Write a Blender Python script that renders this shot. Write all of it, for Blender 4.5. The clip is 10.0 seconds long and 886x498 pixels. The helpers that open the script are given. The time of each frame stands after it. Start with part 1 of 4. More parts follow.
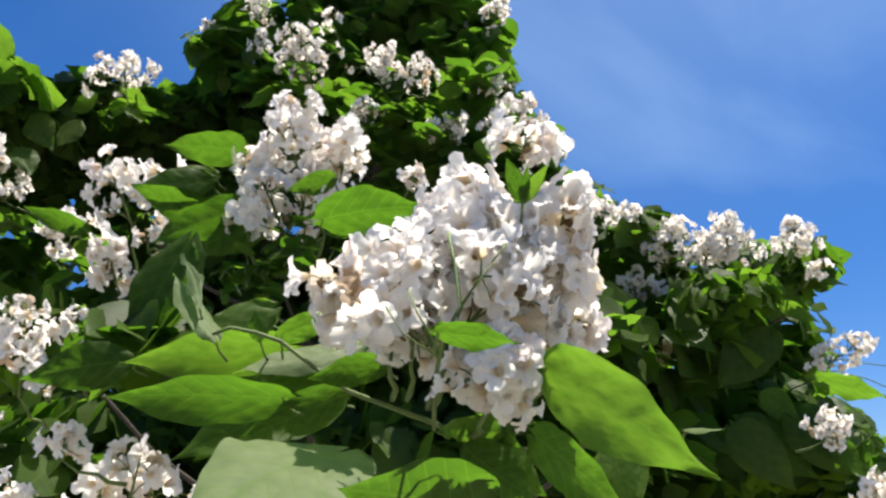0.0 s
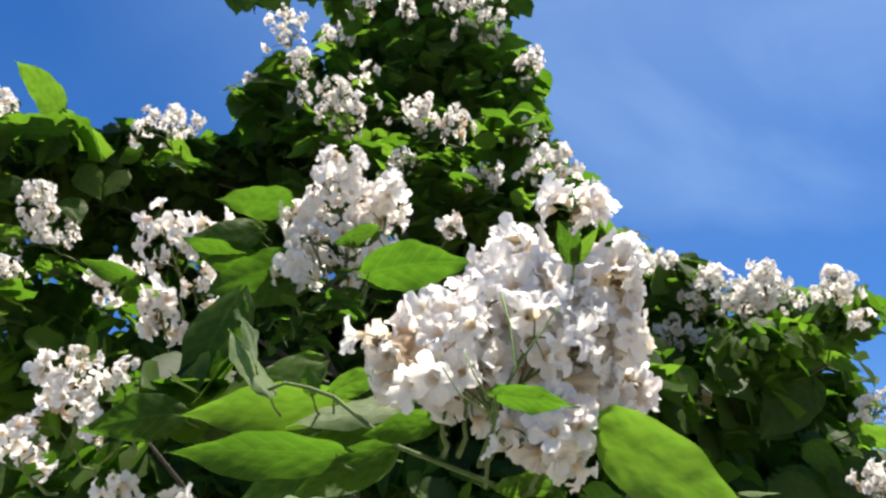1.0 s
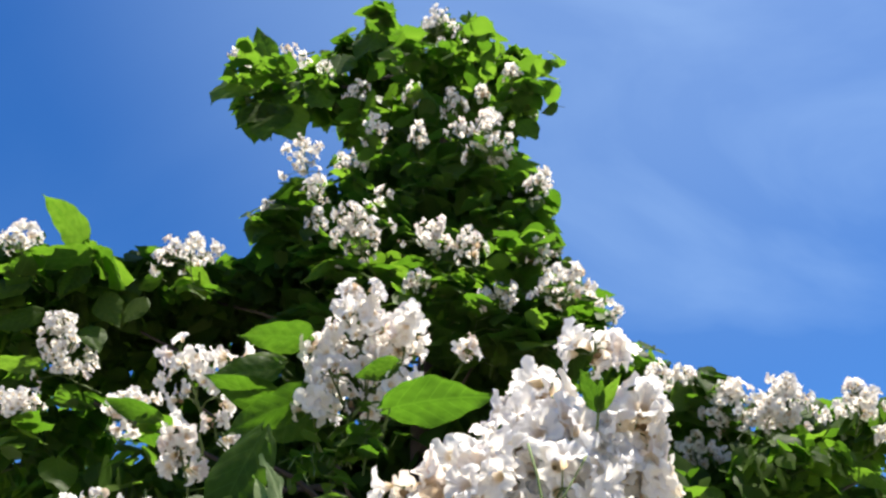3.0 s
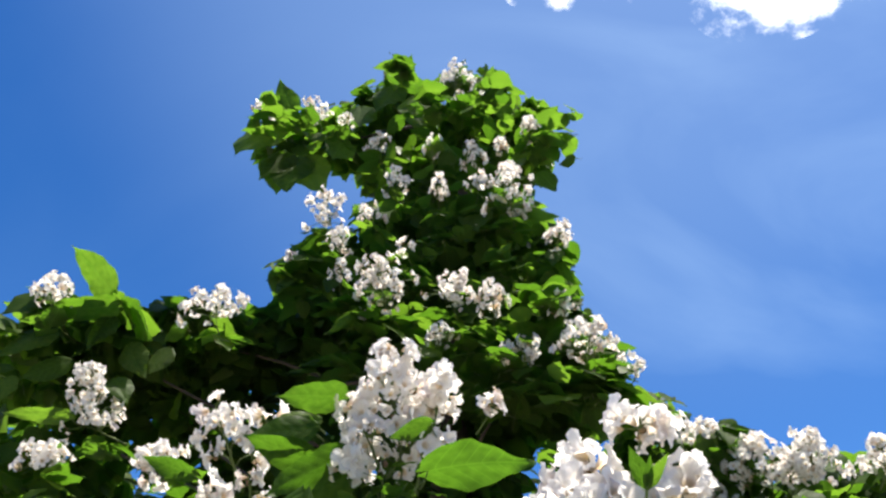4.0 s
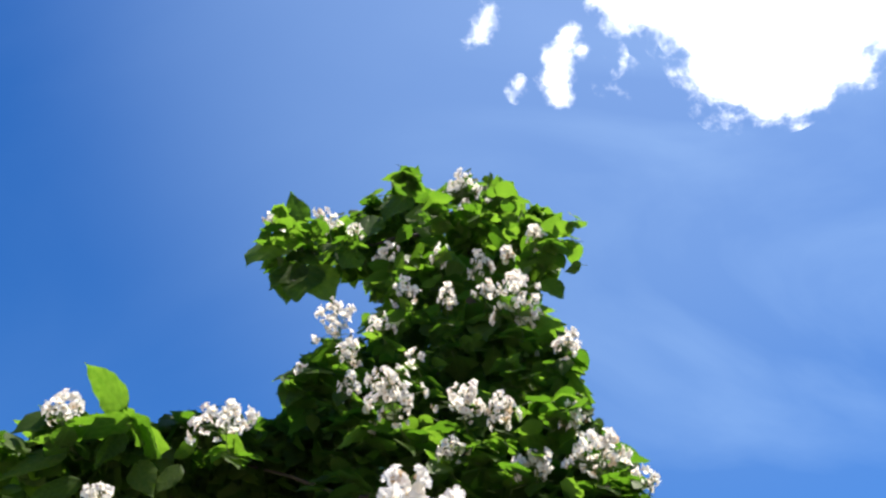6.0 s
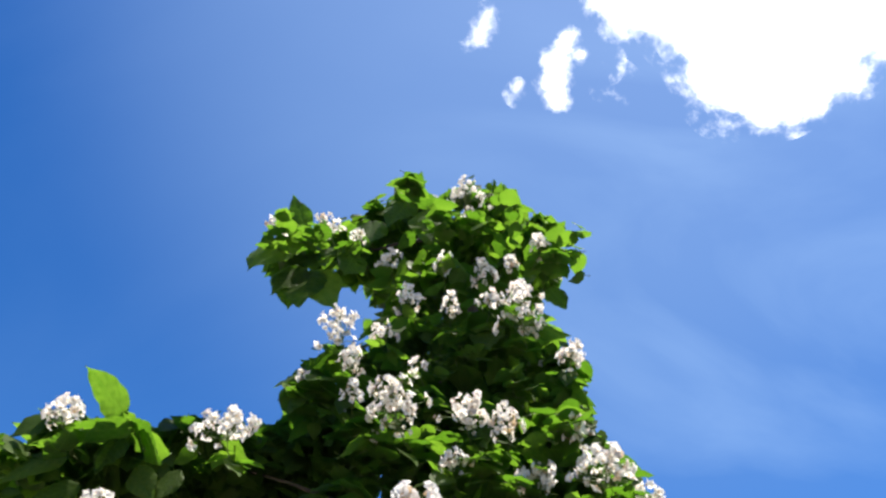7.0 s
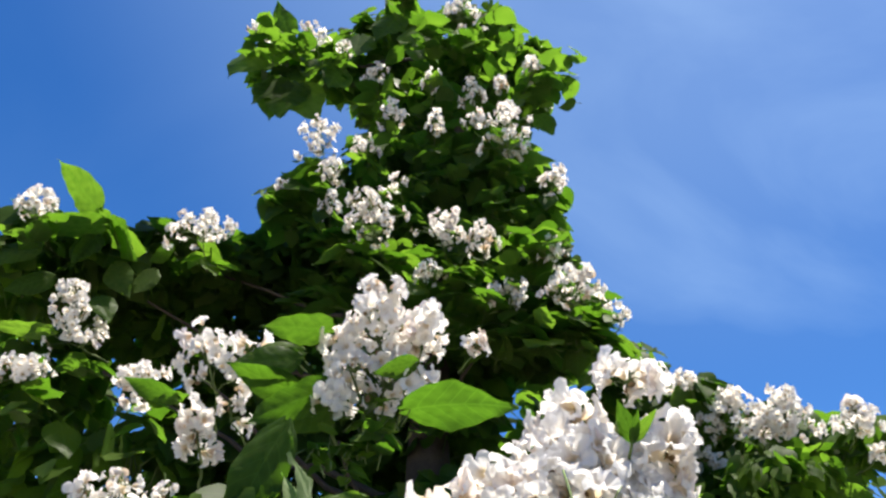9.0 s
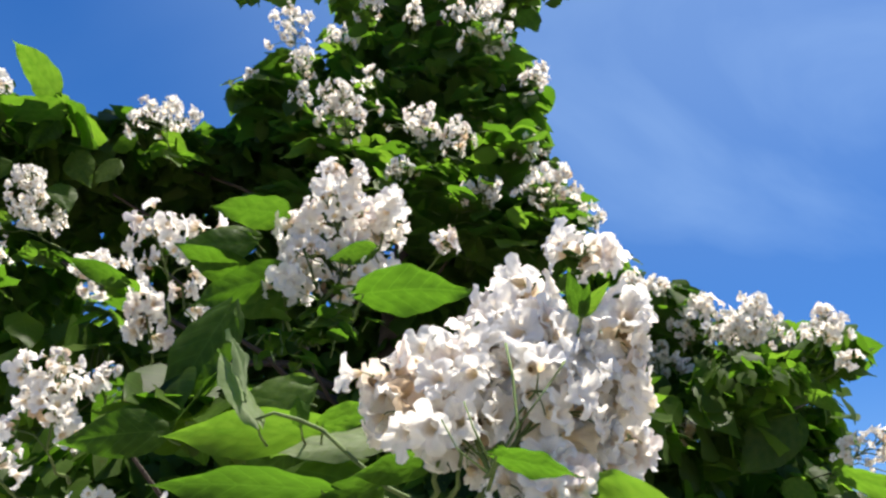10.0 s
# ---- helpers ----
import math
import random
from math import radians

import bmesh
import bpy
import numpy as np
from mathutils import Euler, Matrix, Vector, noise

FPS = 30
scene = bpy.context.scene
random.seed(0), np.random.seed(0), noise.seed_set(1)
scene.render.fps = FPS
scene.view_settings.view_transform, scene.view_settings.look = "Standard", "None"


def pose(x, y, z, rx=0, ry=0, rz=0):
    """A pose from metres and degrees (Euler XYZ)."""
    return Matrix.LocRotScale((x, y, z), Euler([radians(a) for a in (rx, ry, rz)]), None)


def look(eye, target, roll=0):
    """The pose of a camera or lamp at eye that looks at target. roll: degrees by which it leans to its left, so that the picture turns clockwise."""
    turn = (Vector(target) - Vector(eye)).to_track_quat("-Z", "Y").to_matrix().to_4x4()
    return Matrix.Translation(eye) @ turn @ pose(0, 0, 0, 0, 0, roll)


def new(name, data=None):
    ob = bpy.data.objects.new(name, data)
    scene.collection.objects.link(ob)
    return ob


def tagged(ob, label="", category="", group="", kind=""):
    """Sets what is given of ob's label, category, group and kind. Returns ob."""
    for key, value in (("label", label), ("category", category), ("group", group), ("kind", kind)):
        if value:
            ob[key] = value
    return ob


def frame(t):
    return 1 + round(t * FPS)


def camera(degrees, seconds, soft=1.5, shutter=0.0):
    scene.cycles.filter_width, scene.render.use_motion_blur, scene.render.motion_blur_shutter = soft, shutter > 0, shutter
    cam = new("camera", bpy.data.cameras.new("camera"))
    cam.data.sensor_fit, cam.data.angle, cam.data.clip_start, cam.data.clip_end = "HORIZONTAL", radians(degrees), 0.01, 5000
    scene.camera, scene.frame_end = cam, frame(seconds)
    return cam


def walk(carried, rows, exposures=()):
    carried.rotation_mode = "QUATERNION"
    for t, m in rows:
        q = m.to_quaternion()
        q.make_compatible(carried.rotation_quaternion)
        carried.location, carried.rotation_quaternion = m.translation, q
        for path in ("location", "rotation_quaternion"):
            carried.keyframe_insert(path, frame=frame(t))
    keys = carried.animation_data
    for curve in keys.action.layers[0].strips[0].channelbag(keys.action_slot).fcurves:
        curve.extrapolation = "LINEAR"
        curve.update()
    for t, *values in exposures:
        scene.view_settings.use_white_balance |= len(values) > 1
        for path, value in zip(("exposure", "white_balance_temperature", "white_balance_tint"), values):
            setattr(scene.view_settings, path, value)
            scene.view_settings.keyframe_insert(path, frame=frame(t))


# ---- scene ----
# A flowering catalpa tree under a summer sky; a hand-held camera tilts up along it and down again.
cam = camera(60.0, 10.0, soft=2.5)
PATH = [
    (0, (0.005, -0.002, 1.598), (0.0, 1.856, 2.34), -0.9),
    (0.5, (-0.018, -0.025, 1.603), (-0.029, 1.808, 2.403), -0.0),
    (1, (-0.016, -0.026, 1.606), (-0.094, 1.786, 2.449), 0.1),
    (1.5, (-0.034, -0.042, 1.61), (-0.101, 1.743, 2.511), 0.4),
    (2, (-0.044, -0.065, 1.611), (-0.108, 1.678, 2.589), -0.7),
    (2.5, (-0.02, -0.056, 1.611), (-0.115, 1.647, 2.655), -0.1),
    (2.7, (-0.015, -0.056, 1.619), (-0.114, 1.634, 2.685), -0.9),
    (3.8, (-0.072, -0.112, 1.64), (-0.17, 1.523, 2.786), -0.4),
    (4, (-0.064, -0.119, 1.643), (-0.179, 1.497, 2.816), -0.3),
    (4.5, (-0.055, -0.137, 1.636), (-0.182, 1.438, 2.863), -0.7),
    (5, (-0.056, -0.145, 1.652), (-0.168, 1.376, 2.946), -1.0),
    (5.5, (-0.054, -0.141, 1.674), (-0.175, 1.348, 3.004), -0.7),
    (6, (-0.062, -0.18, 1.667), (-0.182, 1.279, 3.029), -0.8),
    (6.2, (-0.077, -0.184, 1.679), (-0.194, 1.265, 3.052), -0.4),
    (7.3, (-0.096, -0.205, 1.692), (-0.203, 1.258, 3.052), -0.1),
    (7.5, (-0.088, -0.214, 1.678), (-0.2, 1.258, 3.028), -0.3),
    (8, (-0.077, -0.195, 1.682), (-0.221, 1.378, 2.91), 0.9),
    (8.5, (-0.087, -0.184, 1.679), (-0.208, 1.465, 2.803), 1.7),
    (9, (-0.073, -0.102, 1.658), (-0.161, 1.605, 2.695), 2.6),
    (9.5, (-0.053, -0.049, 1.653), (-0.093, 1.725, 2.576), 3.1),
    (10, (-0.034, -0.023, 1.648), (-0.078, 1.79, 2.491), 3.4),
]
walk(cam, [(t, look(eye, target, roll)) for t, eye, target, roll in PATH], exposures=[(0.0, 1.10), (2.5, 1.15), (5.0, 1.22), (7.5, 1.22), (10.0, 1.12)])

# ---------------------------------------------------------------- sky and sun
SUN_ELEVATION, SUN_AZIMUTH = 76.0, 85.0      # azimuth: degrees to the right of the camera's first heading
to_sun = Vector((math.cos(radians(SUN_ELEVATION)) * math.sin(radians(SUN_AZIMUTH)),
                 math.cos(radians(SUN_ELEVATION)) * math.cos(radians(SUN_AZIMUTH)),
                 math.sin(radians(SUN_ELEVATION))))
sun_data = bpy.data.lights.new("sun", "SUN")
sun_data.energy, sun_data.angle, sun_data.color = 5.0, radians(0.53), (1.0, 0.93, 0.83)
sun = new("sun", sun_data)
sun.matrix_world = look(to_sun * 60, (0, 0, 0))

world = bpy.data.worlds.new("summer_sky")
scene.world = world
world.use_nodes = True
wn, wl = world.node_tree.nodes, world.node_tree.links
wn.clear()
sky = wn.new("ShaderNodeTexSky")
sky.sky_type, sky.sun_disc = "NISHITA", False
sky.sun_elevation, sky.sun_rotation = radians(SUN_ELEVATION), radians(SUN_AZIMUTH)
sky.altitude, sky.air_density, sky.dust_density, sky.ozone_density = 200, 1.0, 0.6, 3.0
# thin high haze, drawn out in long streaks
coord = wn.new("ShaderNodeTexCoord")
stretch = wn.new("ShaderNodeMapping")
stretch.inputs["Rotation"].default_value = (0.3, 0.5, 0.9)
stretch.inputs["Scale"].default_value = (1.2, 3.4, 2.2)
wl.new(coord.outputs["Generated"], stretch.inputs["Vector"])
wisp = wn.new("ShaderNodeTexNoise")
wisp.inputs["Scale"].default_value, wisp.inputs["Detail"].default_value = 1.3, 7
wisp.inputs["Roughness"].default_value, wisp.inputs["Distortion"].default_value = 0.5, 0.6
wl.new(stretch.outputs["Vector"], wisp.inputs["Vector"])
amount = wn.new("ShaderNodeMapRange")
for k, v in (("From Min", 0.46), ("From Max", 0.74), ("To Min", 0.0), ("To Max", 0.22)):
    amount.inputs[k].default_value = v
wl.new(wisp.outputs["Fac"], amount.inputs["Value"])
haze_and_glare = wn.new("ShaderNodeMix")
haze_and_glare.data_type = "RGBA"
haze_and_glare.inputs["B"].default_value = (4.7, 6.7, 9.2, 1)
# a broad glow round the large cloud: sun glare painted into the sky
ahead = wn.new("ShaderNodeVectorMath")
ahead.operation = "DOT_PRODUCT"
ahead.inputs[1].default_value = Vector((0.16, 0.50, 0.86)).normalized()
wl.new(coord.outputs["Generated"], ahead.inputs[0])
veil = wn.new("ShaderNodeMapRange")
veil.interpolation_type = "SMOOTHSTEP"
for k, v in (("From Min", 0.74), ("From Max", 1.0), ("To Min", 0.0), ("To Max", 0.22)):
    veil.inputs[k].default_value = v
wl.new(ahead.outputs["Value"], veil.inputs["Value"])
total = wn.new("ShaderNodeMath")
total.operation = "ADD"
side = wn.new("ShaderNodeVectorMath")
side.operation = "DOT_PRODUCT"
side.inputs[1].default_value = Vector((0.85, 0.45, 0.25)).normalized()
wl.new(coord.outputs["Generated"], side.inputs[0])
thins = wn.new("ShaderNodeMapRange")
thins.interpolation_type = "SMOOTHSTEP"
for k, v in (("From Min", 0.30), ("From Max", 0.80), ("To Min", 0.1), ("To Max", 1.0)):
    thins.inputs[k].default_value = v
wl.new(side.outputs["Value"], thins.inputs["Value"])
streaks = wn.new("ShaderNodeMath")
streaks.operation = "MULTIPLY"
wl.new(amount.outputs["Result"], streaks.inputs[0])
wl.new(thins.outputs["Result"], streaks.inputs[1])
wl.new(streaks.outputs[0], total.inputs[0])
wl.new(veil.outputs["Result"], total.inputs[1])
wl.new(total.outputs[0], haze_and_glare.inputs["Factor"])
deep = wn.new("ShaderNodeHueSaturation")
deep.inputs["Saturation"].default_value = 1.36
deep.inputs["Hue"].default_value = 0.503
wl.new(sky.outputs["Color"], deep.inputs["Color"])
clean = wn.new("ShaderNodeMix")
clean.data_type, clean.blend_type = "RGBA", "MULTIPLY"
clean.inputs["Factor"].default_value = 1.0
clean.inputs["B"].default_value = (0.94, 0.95, 1.10, 1)
wl.new(deep.outputs["Color"], clean.inputs["A"])
wl.new(clean.outputs["Result"], haze_and_glare.inputs["A"])
air = wn.new("ShaderNodeBackground")
air.inputs["Strength"].default_value = 0.0645
wl.new(haze_and_glare.outputs["Result"], air.inputs["Color"])
wout = wn.new("ShaderNodeOutputWorld")
wl.new(air.outputs["Background"], wout.inputs["Surface"])


# ---------------------------------------------------------------- materials
def material(name):
    m = bpy.data.materials.new(name)
    m.use_nodes = True
    m.node_tree.nodes.clear()
    return m, m.node_tree.nodes, m.node_tree.links


def ramp(nodes, stops):
    r = nodes.new("ShaderNodeValToRGB")
    while len(r.color_ramp.elements) < len(stops):
        r.color_ramp.elements.new(0.5)
    for e, (at, c) in zip(r.color_ramp.elements, stops):
        e.position, e.color = at, (*c, 1)
    return r


def math_node(nodes, links, op, a, b=None):
    n = nodes.new("ShaderNodeMath")
    n.operation = op
    for i, v in enumerate((a, b)):
        if v is None:
            continue
        if isinstance(v, (int, float)):
            n.inputs[i].default_value = v
        else:
            links.new(v, n.inputs[i])
    return n.outputs[0]


def mix_colour(nodes, links, factor, a, b):
    n = nodes.new("ShaderNodeMix")
    n.data_type = "RGBA"
    for key, v in (("Factor", factor), ("A", a), ("B", b)):
        if isinstance(v, (int, float)):
            n.inputs[key].default_value = v
        elif isinstance(v, tuple):
            n.inputs[key].default_value = (*v, 1)
        else:
            links.new(v, n.inputs[key])
    return n.outputs["Result"]


def noise_node(nodes, links, vector, scale, detail=4, rough=0.55):
    n = nodes.new("ShaderNodeTexNoise")
    n.inputs["Scale"].default_value, n.inputs["Detail"].default_value = scale, detail
    n.inputs["Roughness"].default_value = rough
    links.new(vector, n.inputs["Vector"])
    return n.outputs["Fac"]


def random_of_piece(nodes, links):
    """One number for each piece, whether it is an object of its own or an island of a joined mesh."""
    info, geo = nodes.new("ShaderNodeObjectInfo"), nodes.new("ShaderNodeNewGeometry")
    return math_node(nodes, links, "FRACT", math_node(nodes, links, "ADD", info.outputs["Random"], geo.outputs["Random Per Island"]))


def leaf_material(name="catalpa_leaf", pale=False):
    m, n, l = material(name)
    uv = n.new("ShaderNodeUVMap")
    sep = n.new("ShaderNodeSeparateXYZ")
    l.new(uv.outputs["UV"], sep.inputs["Vector"])
    across = math_node(n, l, "ABSOLUTE", math_node(n, l, "SUBTRACT", sep.outputs["X"], 0.5))
    # side veins leave the midrib at a slant
    slant = math_node(n, l, "SUBTRACT", math_node(n, l, "MULTIPLY", sep.outputs["Y"], 7.0), math_node(n, l, "MULTIPLY", across, 4.2))
    tri = math_node(n, l, "ABSOLUTE", math_node(n, l, "SUBTRACT", math_node(n, l, "FRACT", slant), 0.5))
    side = math_node(n, l, "LESS_THAN", tri, 0.045)
    rib = math_node(n, l, "LESS_THAN", across, 0.014)
    vein = math_node(n, l, "MAXIMUM", side, rib)
    coord = n.new("ShaderNodeTexCoord")
    r = random_of_piece(n, l)
    blotch = noise_node(n, l, coord.outputs["Object"], 9, 3, 0.4)
    fine = noise_node(n, l, coord.outputs["Object"], 160, 3, 0.6)
    tone = math_node(n, l, "ADD", math_node(n, l, "MULTIPLY", r, 0.6), math_node(n, l, "MULTIPLY", blotch, 0.7))
    top = ramp(n, [(0.1, (0.026, 0.048, 0.009)), (0.55, (0.044, 0.078, 0.015)), (1.0, (0.078, 0.126, 0.026))])
    l.new(tone, top.inputs["Fac"])
    glow = ramp(n, [(0.1, (0.047, 0.128, 0.006)), (0.55, (0.090, 0.215, 0.011)), (1.0, (0.170, 0.325, 0.022))])
    l.new(tone, glow.inputs["Fac"])
    if pale:
        # pale colours stand in for sky sheen on silvery leaves; young leaves are pale
        top.color_ramp.elements[0].color, top.color_ramp.elements[1].color, top.color_ramp.elements[2].color = (0.12, 0.175, 0.075, 1), (0.18, 0.23, 0.11, 1), (0.25, 0.295, 0.16, 1)
    top_c = mix_colour(n, l, math_node(n, l, "MULTIPLY", vein, 0.32), top.outputs["Color"], (0.16, 0.27, 0.06))
    glow_c = mix_colour(n, l, math_node(n, l, "MULTIPLY", vein, 0.42), glow.outputs["Color"], (0.10, 0.24, 0.01))
    # a few browned spots
    spot = n.new("ShaderNodeMapRange")
    spot.inputs["From Min"].default_value, spot.inputs["From Max"].default_value = 0.70, 0.76
    l.new(noise_node(n, l, coord.outputs["Object"], 55, 2, 0.4), spot.inputs["Value"])
    top_c = mix_colour(n, l, math_node(n, l, "MULTIPLY", spot.outputs["Result"], 0.6), top_c, (0.11, 0.07, 0.02))
    relief = math_node(n, l, "ADD", math_node(n, l, "MULTIPLY", vein, -0.5), math_node(n, l, "ADD", blotch, math_node(n, l, "MULTIPLY", fine, 0.08)))
    bump = n.new("ShaderNodeBump")
    bump.inputs["Strength"].default_value, bump.inputs["Distance"].default_value = 0.38, 0.0035
    l.new(relief, bump.inputs["Height"])
    skin = n.new("ShaderNodeBsdfPrincipled")
    l.new(top_c, skin.inputs["Base Color"])
    l.new(bump.outputs["Normal"], skin.inputs["Normal"])
    rough = math_node(n, l, "ADD", 0.36, math_node(n, l, "MULTIPLY", blotch, 0.22))
    l.new(rough, skin.inputs["Roughness"])
    skin.inputs["Specular IOR Level"].default_value = 0.13
    thin = n.new("ShaderNodeBsdfTranslucent")
    l.new(glow_c, thin.inputs["Color"])
    l.new(bump.outputs["Normal"], thin.inputs["Normal"])
    both = n.new("ShaderNodeMixShader")
    both.inputs["Fac"].default_value = 0.58
    l.new(skin.outputs[0], both.inputs[1])
    l.new(thin.outputs[0], both.inputs[2])
    out = n.new("ShaderNodeOutputMaterial")
    l.new(both.outputs[0], out.inputs["Surface"])
    return m


def petal_material(name="white_petal", withered=False):
    m, n, l = material(name)
    uv = n.new("ShaderNodeUVMap")
    sep = n.new("ShaderNodeSeparateXYZ")
    l.new(uv.outputs["UV"], sep.inputs["Vector"])
    coord = n.new("ShaderNodeTexCoord")
    r = random_of_piece(n, l)
    grain = noise_node(n, l, coord.outputs["Object"], 60, 4, 0.6)
    # Y runs from the throat (0) to the frilled rim (1)
    body = ramp(n, [(0.0, (0.66, 0.54, 0.28)), (0.20, (0.80, 0.69, 0.52)), (0.36, (0.925, 0.885, 0.82)), (1.0, (0.95, 0.925, 0.875))])
    l.new(sep.outputs["Y"], body.inputs["Fac"])
    fleck = math_node(n, l, "MULTIPLY", math_node(n, l, "GREATER_THAN", grain, 0.57), math_node(n, l, "LESS_THAN", sep.outputs["Y"], 0.40))
    colour = mix_colour(n, l, math_node(n, l, "MULTIPLY", fleck, 0.35), body.outputs["Color"], (0.30, 0.10, 0.16))
    # some blossoms are going over: tan, or flushed with pink
    old = n.new("ShaderNodeMapRange")
    old.inputs["From Min"].default_value, old.inputs["From Max"].default_value = 0.97, 0.995
    l.new(r, old.inputs["Value"])
    wilt = math_node(n, l, "MULTIPLY", old.outputs["Result"], math_node(n, l, "ADD", 0.35, math_node(n, l, "MULTIPLY", grain, 0.8)))
    colour = mix_colour(n, l, wilt, colour, (0.55, 0.36, 0.16))
    pink = math_node(n, l, "MULTIPLY", math_node(n, l, "LESS_THAN", r, 0.10), math_node(n, l, "MULTIPLY", grain, 0.4))
    colour = mix_colour(n, l, pink, colour, (0.66, 0.42, 0.38))
    if withered:
        colour = mix_colour(n, l, math_node(n, l, "ADD", 0.15, math_node(n, l, "MULTIPLY", grain, 0.8)), colour, (0.74, 0.60, 0.34))
    bump = n.new("ShaderNodeBump")
    bump.inputs["Strength"].default_value, bump.inputs["Distance"].default_value = 0.4, 0.002
    l.new(grain, bump.inputs["Height"])
    skin = n.new("ShaderNodeBsdfPrincipled")
    l.new(colour, skin.inputs["Base Color"])
    l.new(bump.outputs["Normal"], skin.inputs["Normal"])
    skin.inputs["Roughness"].default_value, skin.inputs["Specular IOR Level"].default_value = 0.6, 0.25
    thin = n.new("ShaderNodeBsdfTranslucent")
    l.new(colour, thin.inputs["Color"])
    both = n.new("ShaderNodeMixShader")
    both.inputs["Fac"].default_value = 0.48
    l.new(skin.outputs[0], both.inputs[1])
    l.new(thin.outputs[0], both.inputs[2])
    out = n.new("ShaderNodeOutputMaterial")
    l.new(both.outputs[0], out.inputs["Surface"])
    return m


def solid_material(name, dark, light, scale, rough, bump_depth, detail=6):
    m, n, l = material(name)
    coord = n.new("ShaderNodeTexCoord")
    big = noise_node(n, l, coord.outputs["Object"], scale, detail, 0.6)
    small = noise_node(n, l, coord.outputs["Object"], scale * 9, detail, 0.6)
    both = math_node(n, l, "ADD", math_node(n, l, "MULTIPLY", big, 0.6), math_node(n, l, "MULTIPLY", small, 0.4))
    c = ramp(n, [(0.3, dark), (0.7, light)])
    l.new(both, c.inputs["Fac"])
    bump = n.new("ShaderNodeBump")
    bump.inputs["Strength"].default_value, bump.inputs["Distance"].default_value = 0.7, bump_depth
    l.new(both, bump.inputs["Height"])
    s = n.new("ShaderNodeBsdfPrincipled")
    l.new(c.outputs["Color"], s.inputs["Base Color"])
    l.new(bump.outputs["Normal"], s.inputs["Normal"])
    s.inputs["Roughness"].default_value = rough
    out = n.new("ShaderNodeOutputMaterial")
    l.new(s.outputs[0], out.inputs["Surface"])
    return m


def cloud_material():
    """Bright vapour whose own glow stands in for sunlight, thinning out through ragged edges."""
    m, n, l = material("glowing_cloud")
    uv = n.new("ShaderNodeUVMap")
    sep = n.new("ShaderNodeSeparateXYZ")
    l.new(uv.outputs["UV"], sep.inputs["Vector"])
    coord = n.new("ShaderNodeTexCoord")
    rag = noise_node(n, l, coord.outputs["Object"], 0.02, 10, 0.66)
    dense = math_node(n, l, "ADD", sep.outputs["X"], math_node(n, l, "MULTIPLY", math_node(n, l, "SUBTRACT", rag, 0.5), 1.7))
    cover = n.new("ShaderNodeMapRange")
    cover.interpolation_type = "SMOOTHSTEP"
    cover.inputs["From Min"].default_value, cover.inputs["From Max"].default_value = 0.05, 0.75
    l.new(dense, cover.inputs["Value"])
    glow = n.new("ShaderNodeEmission")
    glow.inputs["Color"].default_value, glow.inputs["Strength"].default_value = (1.0, 0.985, 0.97, 1), 1.35
    clear = n.new("ShaderNodeBsdfTransparent")
    mixer = n.new("ShaderNodeMixShader")
    l.new(cover.outputs["Result"], mixer.inputs["Fac"])
    l.new(clear.outputs[0], mixer.inputs[1])
    l.new(glow.outputs[0], mixer.inputs[2])
    out = n.new("ShaderNodeOutputMaterial")
    l.new(mixer.outputs[0], out.inputs["Surface"])
    return m


LEAF, PETAL = leaf_material(), petal_material()
PALE_LEAF = leaf_material("sheen_and_young_leaf", True)
OLD_PETAL = petal_material("withered_petal", True)
BARK = solid_material("grey_brown_bark", (0.022, 0.017, 0.012), (0.085, 0.066, 0.050), 14, 0.9, 0.012)
STALK = solid_material("green_brown_stalk", (0.050, 0.082, 0.016), (0.125, 0.185, 0.040), 40, 0.75, 0.001)
# the unseen ground is made pale to bounce light up into the crown
BOUNCE_GROUND = solid_material("pale_bounce_ground", (0.12, 0.11, 0.085), (0.30, 0.27, 0.21), 2.2, 0.85, 0.01)
BUD = solid_material("spent_brown_cup", (0.10, 0.055, 0.022), (0.30, 0.20, 0.085), 300, 0.7, 0.0005)
CLOUD = cloud_material()


# ---------------------------------------------------------------- builders
def mesh_object(name, verts, faces, mat, parent=None, uvs=None, smooth=True, label=""):
    me = bpy.data.meshes.new(name)
    me.from_pydata([tuple(v) for v in verts], [], faces)
    if uvs is not None:
        layer = me.uv_layers.new(name="UVMap")
        idx = np.empty(len(me.loops), dtype=np.int32)
        me.loops.foreach_get("vertex_index", idx)
        layer.data.foreach_set("uv", np.asarray(uvs, dtype=np.float32)[idx].ravel())
    if smooth:
        me.polygons.foreach_set("use_smooth", [True] * len(me.polygons))
    me.materials.append(mat)
    ob = new(name, me)
    ob.parent = parent
    return tagged(ob, label)


